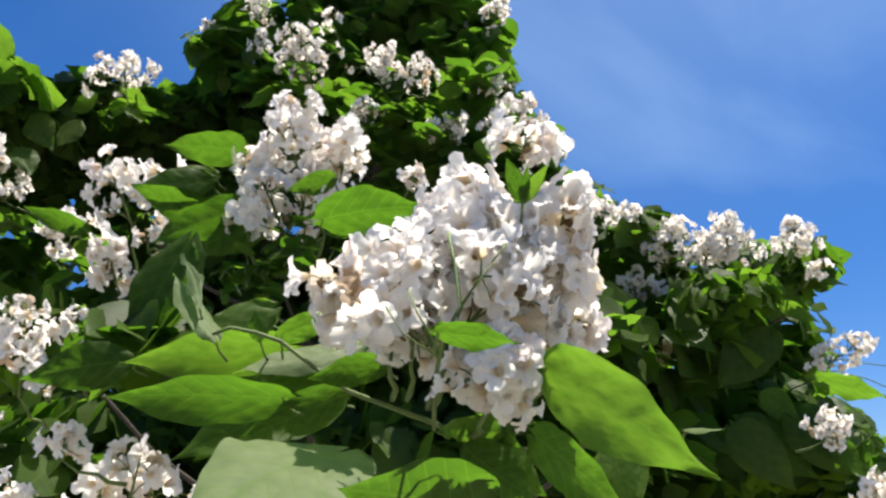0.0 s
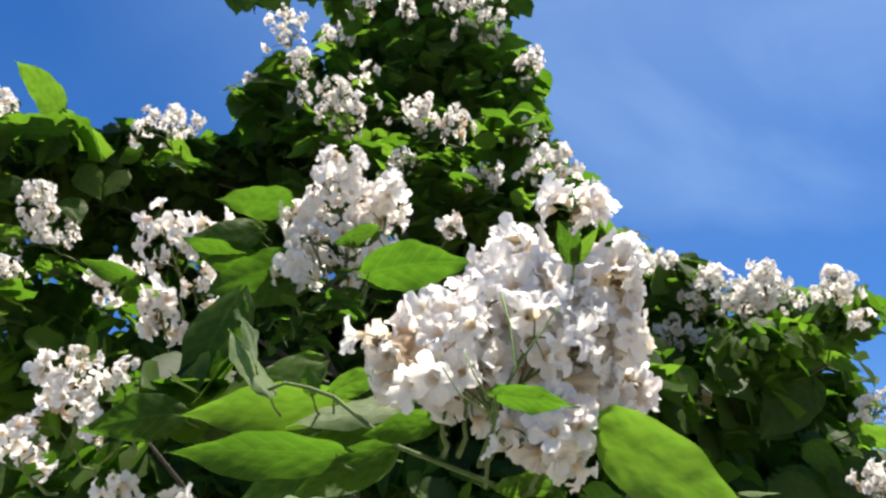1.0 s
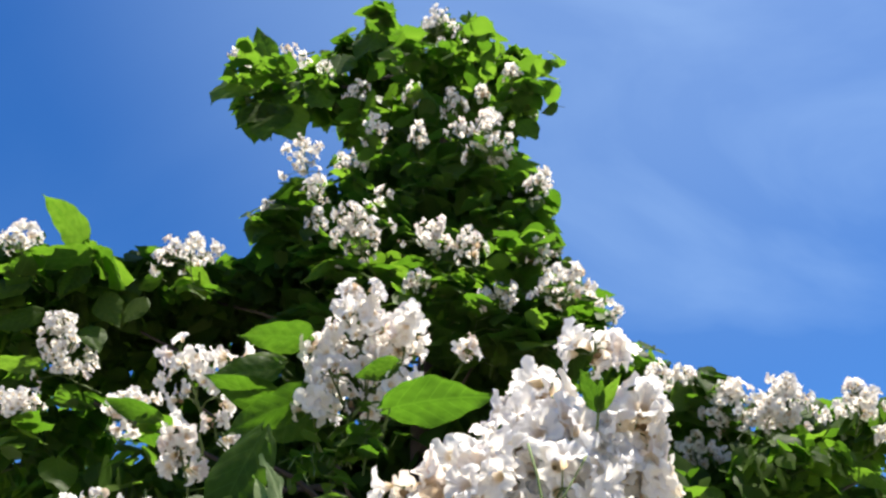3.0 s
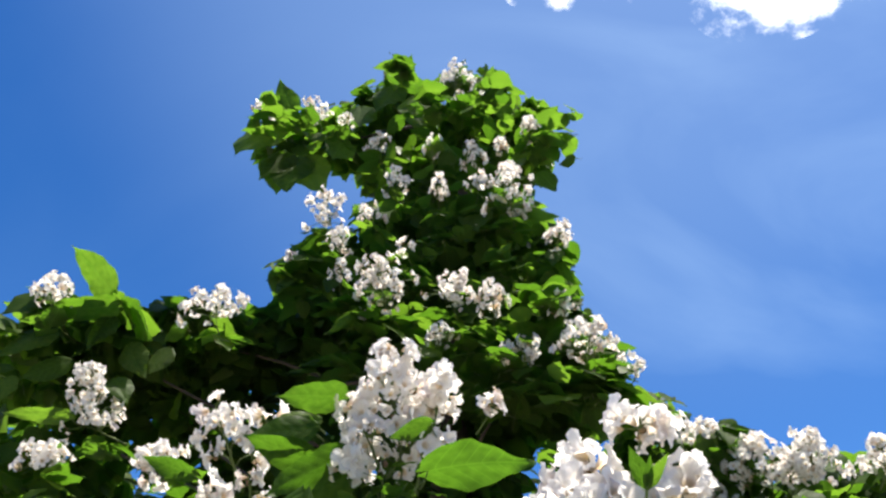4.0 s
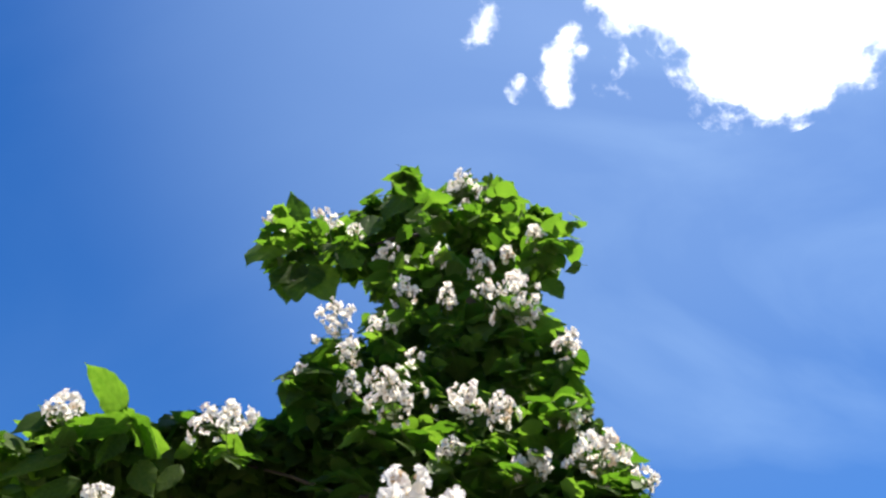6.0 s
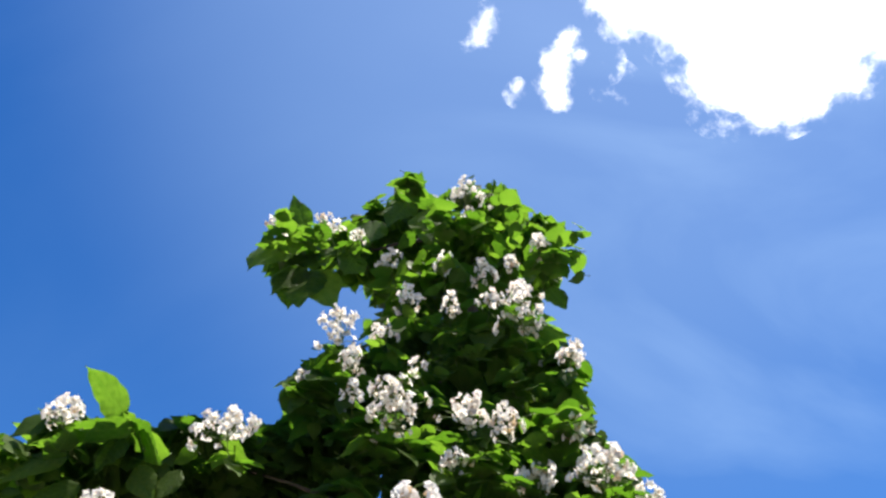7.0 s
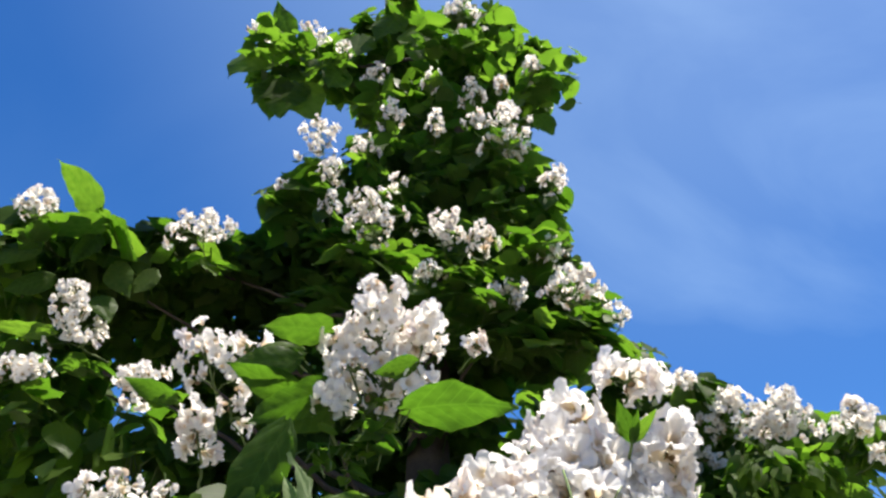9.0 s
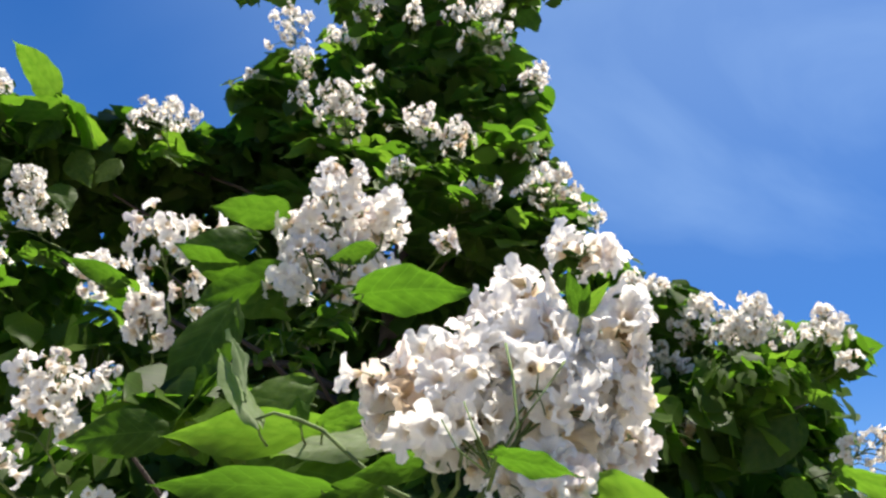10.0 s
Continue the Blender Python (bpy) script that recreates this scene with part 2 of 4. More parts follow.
def leaf_shape(rng, across, along):
    """A heart-shaped catalpa leaf, 1 long, from its stalk at the origin to its drawn-out tip on +y; its upper side faces +z."""
    verts, uvs, faces = [], [], []
    fold, droop, bend = rng.uniform(0.02, 0.22), rng.uniform(-0.02, 0.26), rng.uniform(-0.10, 0.10)
    phase, wave, twist = rng.uniform(0, 6.3), rng.uniform(0.012, 0.040), rng.uniform(-0.25, 0.25)
    outline = ((0, 0.10), (0.03, 0.25), (0.10, 0.345), (0.22, 0.41), (0.36, 0.425), (0.50, 0.385), (0.64, 0.30), (0.77, 0.19), (0.88, 0.085), (0.95, 0.03), (1, 0.002))
    for j in range(along + 1):
        s = (j / along) ** 1.15
        half = float(np.interp(s, [p[0] for p in outline], [p[1] for p in outline]))
        for i in range(across + 1):
            u = 2 * i / across - 1
            a = abs(u)
            # the two lobes beside the stalk reach back
            x, y = half * u + bend * s * s, s - 0.10 * math.sin(math.pi * min(1, a * 1.1)) * math.exp(-9 * s) - 0.05 * a * math.exp(-6 * s)
            quilt = math.cos(2 * math.pi * (7 * s - 4.6 * a * half)) * min(1, 4 * a) * (1 - a ** 4)
            z = (fold * a * half * 1.3 - droop * s * s - 0.16 * a * a * half + 0.007 * quilt + twist * half * u * s
                 + wave * a * a * math.sin(phase + 10 * s + (2 if u > 0 else 0)) + 0.5 * wave * a ** 3 * math.sin(2 * phase + 25 * s))
            verts.append((x, y, z))
            uvs.append((0.5 + u * half * 1.1, s))
    w = across + 1
    for j in range(along):
        for i in range(across):
            k = j * w + i
            faces.append((k, k + 1, k + w + 1, k + w))
    return np.array(verts), np.array(uvs), faces


def flower_shape(rng):
    """A bell that opens towards +z into five ruffled lobes, the lower ones longer, 1.1 across; its stalk meets it at the origin."""
    verts, uvs, faces = [], [], []
    n, phase = 40, rng.uniform(0, 6.3)
    lobes = [(rng.uniform(0.88, 1.10), rng.uniform(-0.26, 0.16)) for _ in range(5)]
    rings = ((0.035, 0.0, 0.0, 0), (0.11, 0.13, 0.10, 0), (0.155, 0.30, 0.24, 0), (0.0, 0.42, 0.42, 0.22), (0.0, 0.52, 0.62, 0.5), (0.0, 0.58, 0.82, 0.78), (0.0, 0.57, 1.0, 1.0))
    for r, z, v, f in rings:
        for i in range(n):
            a = 2 * math.pi * i / n
            long, tilt = lobes[round(a / (2 * math.pi / 5)) % 5]
            full = abs(math.cos(2.5 * a))
            edge = (0.37 + 0.27 * full ** 0.5) * long * (1 + 0.16 * math.cos(a))
            rr = r if f == 0 else 0.155 + f * (edge - 0.155)
            ruffle = 0.055 * math.sin(15 * a + phase) + 0.10 * noise.noise((2.3 * math.cos(a), 2.3 * math.sin(a), phase))
            zz = z + f * f * (ruffle + tilt * full) - 0.10 * f * f * math.cos(a) + 0.05 * f * (1 - full)
            verts.append((rr * math.cos(a), rr * math.sin(a), zz))
            uvs.append((i / n, v))
    for k in range(len(rings) - 1):
        for i in range(n):
            j = (i + 1) % n
            faces.append((k * n + i, k * n + j, (k + 1) * n + j, (k + 1) * n + i))
    return verts, faces, uvs


def bud_shape():
    """A spent cup that has lost its blossom: a small ribbed drop, 1 long."""
    verts, faces, n = [], [], 8
    rings = ((0.10, 0.0), (0.26, 0.18), (0.36, 0.45), (0.30, 0.75), (0.10, 1.0))
    for r, z in rings:
        verts += [(r * (1 + 0.12 * (-1) ** i) * math.cos(2 * math.pi * i / n), r * math.sin(2 * math.pi * i / n), z) for i in range(n)]
    for k in range(len(rings) - 1):
        faces += [(k * n + i, k * n + (i + 1) % n, (k + 1) * n + (i + 1) % n, (k + 1) * n + i) for i in range(n)]
    faces.append(tuple((len(rings) - 1) * n + i for i in range(n)))
    return verts, faces, [(0.5, v[2]) for v in verts]


def tube(points, radii, sides=6):
    """Vertices and faces of a round stem through the points."""
    verts, faces = [], []
    pts = [Vector(p) for p in points]
    for k, p in enumerate(pts):
        d = (pts[min(k + 1, len(pts) - 1)] - pts[max(k - 1, 0)]).normalized()
        q = d.to_track_quat("Z", "Y")
        for i in range(sides):
            a = 2 * math.pi * i / sides
            verts.append(p + q @ Vector((math.cos(a), math.sin(a), 0)) * radii[k])
    for k in range(len(pts) - 1):
        for i in range(sides):
            j = (i + 1) % sides
            faces.append((k * sides + i, k * sides + j, (k + 1) * sides + j, (k + 1) * sides + i))
    faces.append(tuple(range(sides))[::-1])
    faces.append(tuple((len(pts) - 1) * sides + i for i in range(sides)))
    return verts, faces


class Sheaf:
    """Collects stems that form one mesh."""

    def __init__(self):
        self.verts, self.faces = [], []

    def add(self, points, radii, sides=5):
        v, f = tube(points, radii, sides)
        k = len(self.verts)
        self.verts += v
        self.faces += [tuple(i + k for i in q) for q in f]


def crooked(a, b, rng, steps=6, wander=0.06, sag=0.0):
    """Points from a to b along a slightly crooked line."""
    a, b = Vector(a), Vector(b)
    size = (b - a).length
    out = []
    for k in range(steps + 1):
        s = k / steps
        free = math.sin(math.pi * s)
        off = Vector((rng.uniform(-1, 1), rng.uniform(-1, 1), rng.uniform(-1, 1))) * wander * size * free
        out.append(a.lerp(b, s) + off + Vector((0, 0, -sag * size * free)))
    return out


rng = random.Random(7)
FINE_LEAVES = [leaf_shape(rng, 12, 26) for _ in range(5)]
PLAIN_LEAVES = [leaf_shape(rng, 4, 9) for _ in range(7)]


def shared_mesh(name, verts, faces, uvs, mat):
    me = bpy.data.meshes.new(name)
    me.from_pydata([tuple(v) for v in verts], [], faces)
    layer = me.uv_layers.new(name="UVMap")
    for loop in me.loops:
        layer.data[loop.index].uv = uvs[loop.vertex_index]
    me.polygons.foreach_set("use_smooth", [True] * len(me.polygons))
    me.materials.append(mat)
    return me


FINE_MESHES = [shared_mesh("leaf", v, f, u, LEAF) for v, u, f in FINE_LEAVES]
PLAIN_MESHES = [shared_mesh("leaf", v, f, u, LEAF) for v, u, f in PLAIN_LEAVES]
BUD_MESH = shared_mesh("bud", *bud_shape(), BUD)
FLOWER_MESHES = [shared_mesh("flower", *flower_shape(rng), PETAL) for _ in range(9)]


def frame_of(base, along, up, scale):
    """The pose of a leaf: y runs along it, z is its upper side."""
    y = Vector(along).normalized()
    z = Vector(up)
    z = (z - y * z.dot(y))
    z = z.normalized() if z.length > 1e-4 else y.orthogonal().normalized()
    x = y.cross(z)
    m = Matrix((x, y, z)).transposed().to_4x4()
    return Matrix.Translation(base) @ m @ Matrix.Diagonal((*scale, 1))


# ---------------------------------------------------------------- ground
def ground():
    verts, faces = [(0, 2, 0)], []
    rings = (2, 5, 10, 20, 45, 100, 250, 700, 2500)
    for r in rings:
        for i in range(48):
            a = 2 * math.pi * i / 48
            h = 0.05 * noise.noise((r * math.cos(a) * 0.2, r * math.sin(a) * 0.2, 0)) if r > 4 else 0
            verts.append((r * math.cos(a), 2 + r * math.sin(a), h))
    for i in range(48):
        faces.append((0, 1 + i, 1 + (i + 1) % 48))
    for k in range(len(rings) - 1):
        for i in range(48):
            j = (i + 1) % 48
            faces.append((1 + k * 48 + i, 1 + (k + 1) * 48 + i, 1 + (k + 1) * 48 + j, 1 + k * 48 + j))
    ob = mesh_object("ground", verts, faces, BOUNCE_GROUND)
    tagged(ob, "unseen flat ground under the catalpa tree, made pale to bounce light", "ground", kind="structure")


ground()

# ---------------------------------------------------------------- the tree
tree = tagged(new("catalpa_tree"), "flowering catalpa tree with heart-shaped green leaves and white panicles", "tree")
tree.location = (-0.25, 2.75, 0.0)
bpy.context.view_layer.update()
ROOT = Vector(tree.location)


def under_tree(ob):
    """Hang a part, built in world metres, from the tree."""
    ob.parent = tree
    ob.matrix_parent_inverse = Matrix.Translation(-ROOT)
    return ob


TRUNK = [ROOT + Vector(p) for p in ((0, 0, -0.1), (0.02, 0.0, 0.5), (-0.02, -0.05, 1.1), (0.03, -0.12, 1.8), (0.02, -0.22, 2.6), (0.06, -0.30, 3.3), (0.10, -0.24, 4.0), (0.06, -0.12, 4.8))]


def trunk():
    s = Sheaf()
    s.add(TRUNK, (0.17, 0.125, 0.11, 0.095, 0.07, 0.045, 0.025, 0.008), 14)
    for k in range(6):
        a = k * 1.05 + 0.3
        foot = ROOT + Vector((0.30 * math.cos(a), 0.30 * math.sin(a), -0.06))
        s.add([foot, ROOT + Vector((0.15 * math.cos(a), 0.15 * math.sin(a), 0.03)), ROOT + Vector((0.06 * math.cos(a), 0.06 * math.sin(a), 0.30))], (0.02, 0.05, 0.07), 8)
    under_tree(mesh_object("trunk", s.verts, s.faces, BARK, label="grey-brown furrowed trunk"))


trunk()


def on_trunk(z):
    for a, b in zip(TRUNK, TRUNK[1:]):
        if a.z <= z <= b.z:
            return a.lerp(b, (z - a.z) / (b.z - a.z))
    return TRUNK[-1] if z > TRUNK[-1].z else TRUNK[0]


LIMB_ENDS = []


def limb(x, y, z, rise=0.55, thick=0.03):
    """A limb from the trunk to a place in the crown."""
    rng = random.Random(int(1000 * (x + 7 * y + 31 * z)))
    end = Vector((x, y, z))
    reach = math.hypot(x - ROOT.x, y - ROOT.y)
    start = on_trunk(max(0.7, min(4.4, z - rise * reach)))
    pts = crooked(start, end, rng, 7, 0.035, 0.06)
    s = Sheaf()
    s.add(pts, [thick * (1 - 0.8 * k / 7) for k in range(8)], 8)
    under_tree(mesh_object("limb", s.verts, s.faces, BARK))
    LIMB_ENDS.extend(pts[3:])


def nearest_wood(p):
    return min(LIMB_ENDS, key=lambda q: (q - p).length + (0.3 if q.z > p.z else 0))


TWIGS = Sheaf()


def twig(p, thick=0.0022, start=None):
    """A thin green shoot from the nearest wood to p."""
    p = Vector(p)
    a = nearest_wood(p) if start is None else Vector(start)
    if (a - p).length > 0.07:
        a = p + (a - p).normalized() * 0.06 + Vector((0, 0.05, -0.01))
    rng = random.Random(int(999 * (p.x + 3 * p.y + 7 * p.z)))
    TWIGS.add(crooked(a, p, rng, 4, 0.05, 0.05), [thick * (1.5 - 0.2 * k) for k in range(5)], 5)


def panicle(bx, by, bz, tx, ty, tz, radius, count, size=0.040, label="", bare=0.0, old=0, whorl=0):
    """A flower head from its foot to its tip; count blossoms of that size."""
    rng = random.Random(int(1000 * (bx + 5 * by + 17 * bz)))
    base, tip = Vector((bx, by, bz)), Vector((tx, ty, tz))
    axis = tip - base
    d = axis.normalized()
    e1 = d.orthogonal().normalized()
    e2 = d.cross(e1)
    head = new("panicle")
    head.location = base
    under_tree(head)
    bpy.context.view_layer.update()
    tagged(head, label)
    stems = Sheaf()
    r0 = 0.0022 + 0.004 * radius
    stems.add([d * (axis.length * k / 5) for k in range(6)], [r0 * (1 - 0.14 * k) for k in range(6)], 5)
    nodes = max(3, round(count / 3.6))
    left = count
    for k in range(nodes):
        s = ((k + 0.5) / nodes) ** 0.85
        r = radius * (1.12 - 0.85 * s ** 1.3) * min(1.0, 0.55 + 4 * s) * rng.uniform(0.30, 1.12)
        a = k * 2.39996 + rng.uniform(-0.5, 0.5)
        out = e1 * math.cos(a) + e2 * math.sin(a)
        node = d * (axis.length * (bare + (1 - bare) * s)) + out * max(0.0, r - 0.4 * size)
        root = d * axis.length * max(0.0, bare + (1 - bare) * s - 0.25)
        mid = root.lerp(node, 0.55) - out * 0.1 * r + d * 0.1 * r
        stems.add([root, mid, node], (r0 * 0.6, r0 * 0.48, r0 * 0.4), 5)
        here = min(left, max(1, round(count / nodes + rng.uniform(-1.4, 1.4)))) if k < nodes - 1 else left
        left -= here
        for _ in range(here):
            side = Vector((rng.gauss(0, 1), rng.gauss(0, 1), rng.gauss(0, 1))).normalized()
            face = (out + d * rng.uniform(-0.35, 0.6) + side * 0.6).normalized()
            g = size * rng.choice((0.55, 0.82, 0.9, 1.0, 1.05)) * rng.uniform(0.92, 1.08)
            foot = node + (side * rng.uniform(0.35, 0.85) + out * 0.15) * size * min(1.0, 0.4 + radius / size / 3)
            if rng.random() < 0.22:
                stub = foot - side * size * 0.35 - d * size * 0.2
                stems.add([node, stub], (r0 * 0.34, r0 * 0.26), 4)
                cup = new("bud", BUD_MESH)
                cup.parent = head
                cup.matrix_basis = Matrix.LocRotScale(stub, (side + d * 0.3).to_track_quat("Z", "Y"), Vector((1, 1, 1)) * size * rng.uniform(0.22, 0.36))
            stems.add([node, node.lerp(foot, 0.6) + d * 0.05 * size, foot], (r0 * 0.36, r0 * 0.3, r0 * 0.26), 4)
            ob = new("flower", FLOWER_MESHES[rng.randrange(len(FLOWER_MESHES))])
            ob.parent = head
            if old and rng.random() < old:
                ob.material_slots[0].link = "OBJECT"
                ob.material_slots[0].material = OLD_PETAL
                tagged(ob, "withered tan blossom")
            q = face.to_track_quat("Z", "Y") @ Euler((0, 0, rng.uniform(0, 6.3))).to_quaternion()
            ob.matrix_basis = Matrix.LocRotScale(foot, q, (g, g, g * rng.uniform(0.8, 1.1)))
    stalk = mesh_object("stalk", stems.verts, stems.faces, STALK, head)
    twig(base)
    # a whorl of young leaves stands under the flower head
    for k in range(whorl):
        a = k * 2.39996 + rng.uniform(-0.4, 0.4)
        along = Vector((math.cos(a), max(-0.25, math.sin(a)), rng.uniform(-0.55, 0.25)))
        up = Vector((0.25, -0.1, 1)) + Vector((rng.uniform(-1, 1), rng.uniform(-1, 1), 0)) * 0.35
        g = rng.uniform(0.06, 0.11)
        foot = base + along * rng.uniform(0.0, 0.03) - Vector((0, -0.03, rng.uniform(0.0, 0.08)))
        add_leaf(frame_of(foot, along, up, (g * rng.uniform(0.8, 1.05), g, g)), rng.randrange(len(PLAIN_LEAVES)))


def leaf(bx, by, bz, tx, ty, tz, nx, ny, nz, width=1.0, label="", pale=False):
    """One leaf from its stalk's end to its tip; n: which way its upper side looks."""
    rng = random.Random(int(1000 * (bx + 5 * by + 17 * bz)))
    base, tip = Vector((bx, by, bz)), Vector((tx, ty, tz))
    size = (tip - base).length
    ob = new("leaf", FINE_MESHES[rng.randrange(5)])
    ob.matrix_basis = frame_of(base, tip - base, (nx, ny, nz), (size * width, size, size))
    under_tree(ob)
    tagged(ob, label)
    if pale:
        ob.material_slots[0].link = "OBJECT"
        ob.material_slots[0].material = PALE_LEAF
    stem = base - (tip - base).normalized() * 0.1 * size + Vector((0, 0.04, -0.01))
    TWIGS.add([stem, stem.lerp(base, 0.5) - Vector((0, 0, 0.004)), base], (0.0015, 0.0013, 0.0011), 5)


FOLIAGE = {"verts": [], "uvs": [], "faces": [], "count": 0}
SINGLE = [0]


def add_leaf(m, kind):
    v0, u0, f0 = PLAIN_LEAVES[kind]
    a = np.array(m)
    start = FOLIAGE["count"]
    FOLIAGE["verts"].append(v0 @ a[:3, :3].T + a[:3, 3])
    FOLIAGE["uvs"].append(u0)
    FOLIAGE["faces"] += [tuple(i + start for i in q) for q in f0]
    FOLIAGE["count"] += len(v0)


def spray(x, y, z, rx, rz, count, size):
    """Leaves spread flat to the sun at the ends of the shoots."""
    rng = random.Random(int(1000 * (x + 5 * y + 17 * z)))
    for k in range(count):
        p = Vector((x + max(-1, min(1, rng.gauss(0, 0.5))) * rx, y + rng.gauss(0, 0.25) * rx, z + max(-1, min(1, rng.gauss(0, 0.5))) * rz))
        a = rng.uniform(0, 6.3)
        along = Vector((math.cos(a), math.sin(a), rng.uniform(-0.7, 0.2)))
        up = Vector((0.3, -0.1, 1)) + Vector((rng.uniform(-1, 1), rng.uniform(-1, 1), 0)) * 0.5
        g = size * rng.uniform(0.6, 1.2)
        add_leaf(frame_of(p, along, up, (g * rng.uniform(0.8, 1.05), g, g)), rng.randrange(len(PLAIN_LEAVES)))
        TWIGS.add([p - along.normalized() * g * 0.4 - Vector((0, 0, 0.02)), p], (0.0016, 0.0012), 4)


def clump(x, y, z, rx, ry, rz, count, size=0.17, shell=0.7, single=0):
    """Leaves round an uneven lump of the crown: they hang outwards, most of them near its outside."""
    rng = random.Random(int(1000 * (x + 5 * y + 17 * z)))
    c = Vector((x, y, z))
    for k in range(count):
        v = Vector((rng.gauss(0, 1), rng.gauss(0, 1), rng.gauss(0, 1))).normalized()
        depth = shell + (1 - shell) * rng.random() ** 0.6
        bump = 1 + 0.22 * noise.noise(v * 2.1 + c * 3) + 0.16 * noise.noise(v * 5.3 + c * 2)
        p = c + Vector((v.x * rx, v.y * ry, v.z * rz)) * depth * bump
        flat = Vector((v.x, v.y, 0)) + Vector((rng.uniform(-1, 1), rng.uniform(-1, 1), 0)) * 0.7
        along = flat.normalized() + Vector((0, 0, rng.uniform(-1.5, 0.35)))
        up = Vector((0, 0, 1)) + v * 0.5 + Vector((rng.uniform(-1, 1), rng.uniform(-1, 1), rng.uniform(-1, 1))) * 1.2
        g = size * rng.uniform(0.5, 1.2)
        m = frame_of(p - along.normalized() * g * 0.5, along, up, (g * rng.uniform(0.85, 1.1), g, g))
        kind = rng.randrange(len(PLAIN_LEAVES))
        if k < single and SINGLE[0] < 240:
            SINGLE[0] += 1
            ob = new("leaf", PLAIN_MESHES[kind])
            ob.matrix_basis = m
            under_tree(ob)
            continue
        add_leaf(m, kind)
    for k in range(max(3, count // 14)):
        v = Vector((rng.gauss(0, 1), rng.gauss(0, 1), rng.gauss(0, 1) + 0.4)).normalized()
        p = c + Vector((v.x * rx, v.y * ry, v.z * rz)) * rng.uniform(0.5, 0.9)
        TWIGS.add(crooked(c, p, rng, 3, 0.08), (0.006, 0.005, 0.004, 0.002), 4)



# limbs
limb(-0.22, 2.85, 4.62, 0.4, 0.016)
limb(-1.0, 2.68, 4.46, 0.0, 0.012)
limb(0.1, 2.65, 4.25, 0.4, 0.016)
limb(-0.368, 2.567, 3.512, 0.4, 0.016)
limb(-0.703, 2.593, 3.384, 0.3, 0.016)
limb(0.159, 2.442, 3.144, 0.4, 0.016)
limb(-1.173, 2.456, 3.156, 0.3, 0.016)
limb(-1.391, 2.332, 2.967, 0.3, 0.016)
limb(-1.414, 2.284, 2.649, 0.3, 0.016)
limb(-0.895, 2.038, 2.495, 0.3, 0.016)
limb(-0.437, 1.931, 2.279, 0.3, 0.016)
limb(-0.064, 2.318, 2.714, 0.4, 0.016)
limb(0.9073, 2.5884, 2.3788, 0.3, 0.016)
limb(1.0935, 2.3123, 2.293, 0.3, 0.016)
limb(1.0091, 2.4905, 2.009, 0.2, 0.016)
limb(-0.33, 1.436, 1.973, 0.2, 0.016)
limb(-0.021, 1.25, 1.64, 0.3, 0.016)
limb(-0.63, 1.41, 1.882, 0.2, 0.016)
limb(0.264, 1.382, 1.793, 0.1, 0.016)
limb(-0.645, 1.371, 1.719, 0.1, 0.016)
limb(-0.117, 1.2, 1.62, 0.3, 0.016)

# lumps of the crown: the leader, from its top down
clump(-0.231, 3.063, 4.676, 0.422, 0.513, 0.196, 507, 0.123, 0.7, 30)
clump(-0.5, 2.73, 4.667, 0.108, 0.228, 0.108, 84, 0.114, 0.7, 10)
clump(-0.001, 2.743, 4.567, 0.14, 0.284, 0.107, 118, 0.114, 0.7, 10)
clump(-0.62, 2.85, 4.517, 0.199, 0.396, 0.171, 186, 0.122, 0.7, 10)
clump(-1.022, 2.616, 4.299, 0.156, 0.167, 0.156, 118, 0.12, 0.7, 10)
clump(-0.784, 2.697, 4.391, 0.11, 0.225, 0.095, 75, 0.121, 0.7, 5)
clump(0.134, 2.623, 4.221, 0.142, 0.277, 0.142, 152, 0.119, 0.7, 10)
clump(-0.163, 2.422, 4.048, 0.107, 0.131, 0.18, 118, 0.118, 0.7, 10)
clump(-0.189, 2.315, 3.39, 0.082, 0.125, 0.186, 101, 0.112, 0.7, 10)
clump(-0.286, 2.825, 4.008, 0.338, 0.437, 0.143, 338, 0.117, 0.7, 20)
clump(-0.03, 2.651, 3.606, 0.257, 0.424, 0.163, 338, 0.114, 0.7, 20)
clump(-0.44, 2.746, 3.638, 0.29, 0.425, 0.193, 372, 0.114, 0.7, 20)
clump(-0.741, 2.63, 3.466, 0.197, 0.366, 0.162, 270, 0.113, 0.7, 10)
clump(0.171, 2.346, 3.283, 0.092, 0.258, 0.102, 118, 0.103, 0.7, 10)
clump(-0.171, 2.682, 3.221, 0.421, 0.461, 0.177, 507, 0.11, 0.7, 20)
clump(-0.679, 2.8, 3.207, 0.394, 0.461, 0.185, 422, 0.11, 0.7, 0)
clump(0.154, 2.414, 2.938, 0.197, 0.35, 0.118, 270, 0.1075, 0.7, 10)

# the ridge of lower branches
clump(-1.165, 2.468, 3.095, 0.24, 0.35, 0.083, 254, 0.1126, 0.7, 10)
clump(-1.367, 2.263, 2.98, 0.167, 0.3, 0.079, 164, 0.1126, 0.7, 10)
clump(-1.509, 2.131, 2.955, 0.143, 0.3, 0.106, 135, 0.1197, 0.7, 0)
clump(-1.666, 2.082, 2.852, 0.164, 0.3, 0.092, 105, 0.1197, 0.7, 0)
clump(-1.379, 2.733, 3.176, 0.474, 0.3, 0.166, 354, 0.1162, 0.7, 0)
clump(-1.65, 2.471, 3.028, 0.363, 0.3, 0.125, 228, 0.1241, 0.7, 0)
clump(-0.885, 2.694, 3.166, 0.246, 0.3, 0.179, 253, 0.1241, 0.7, 0)
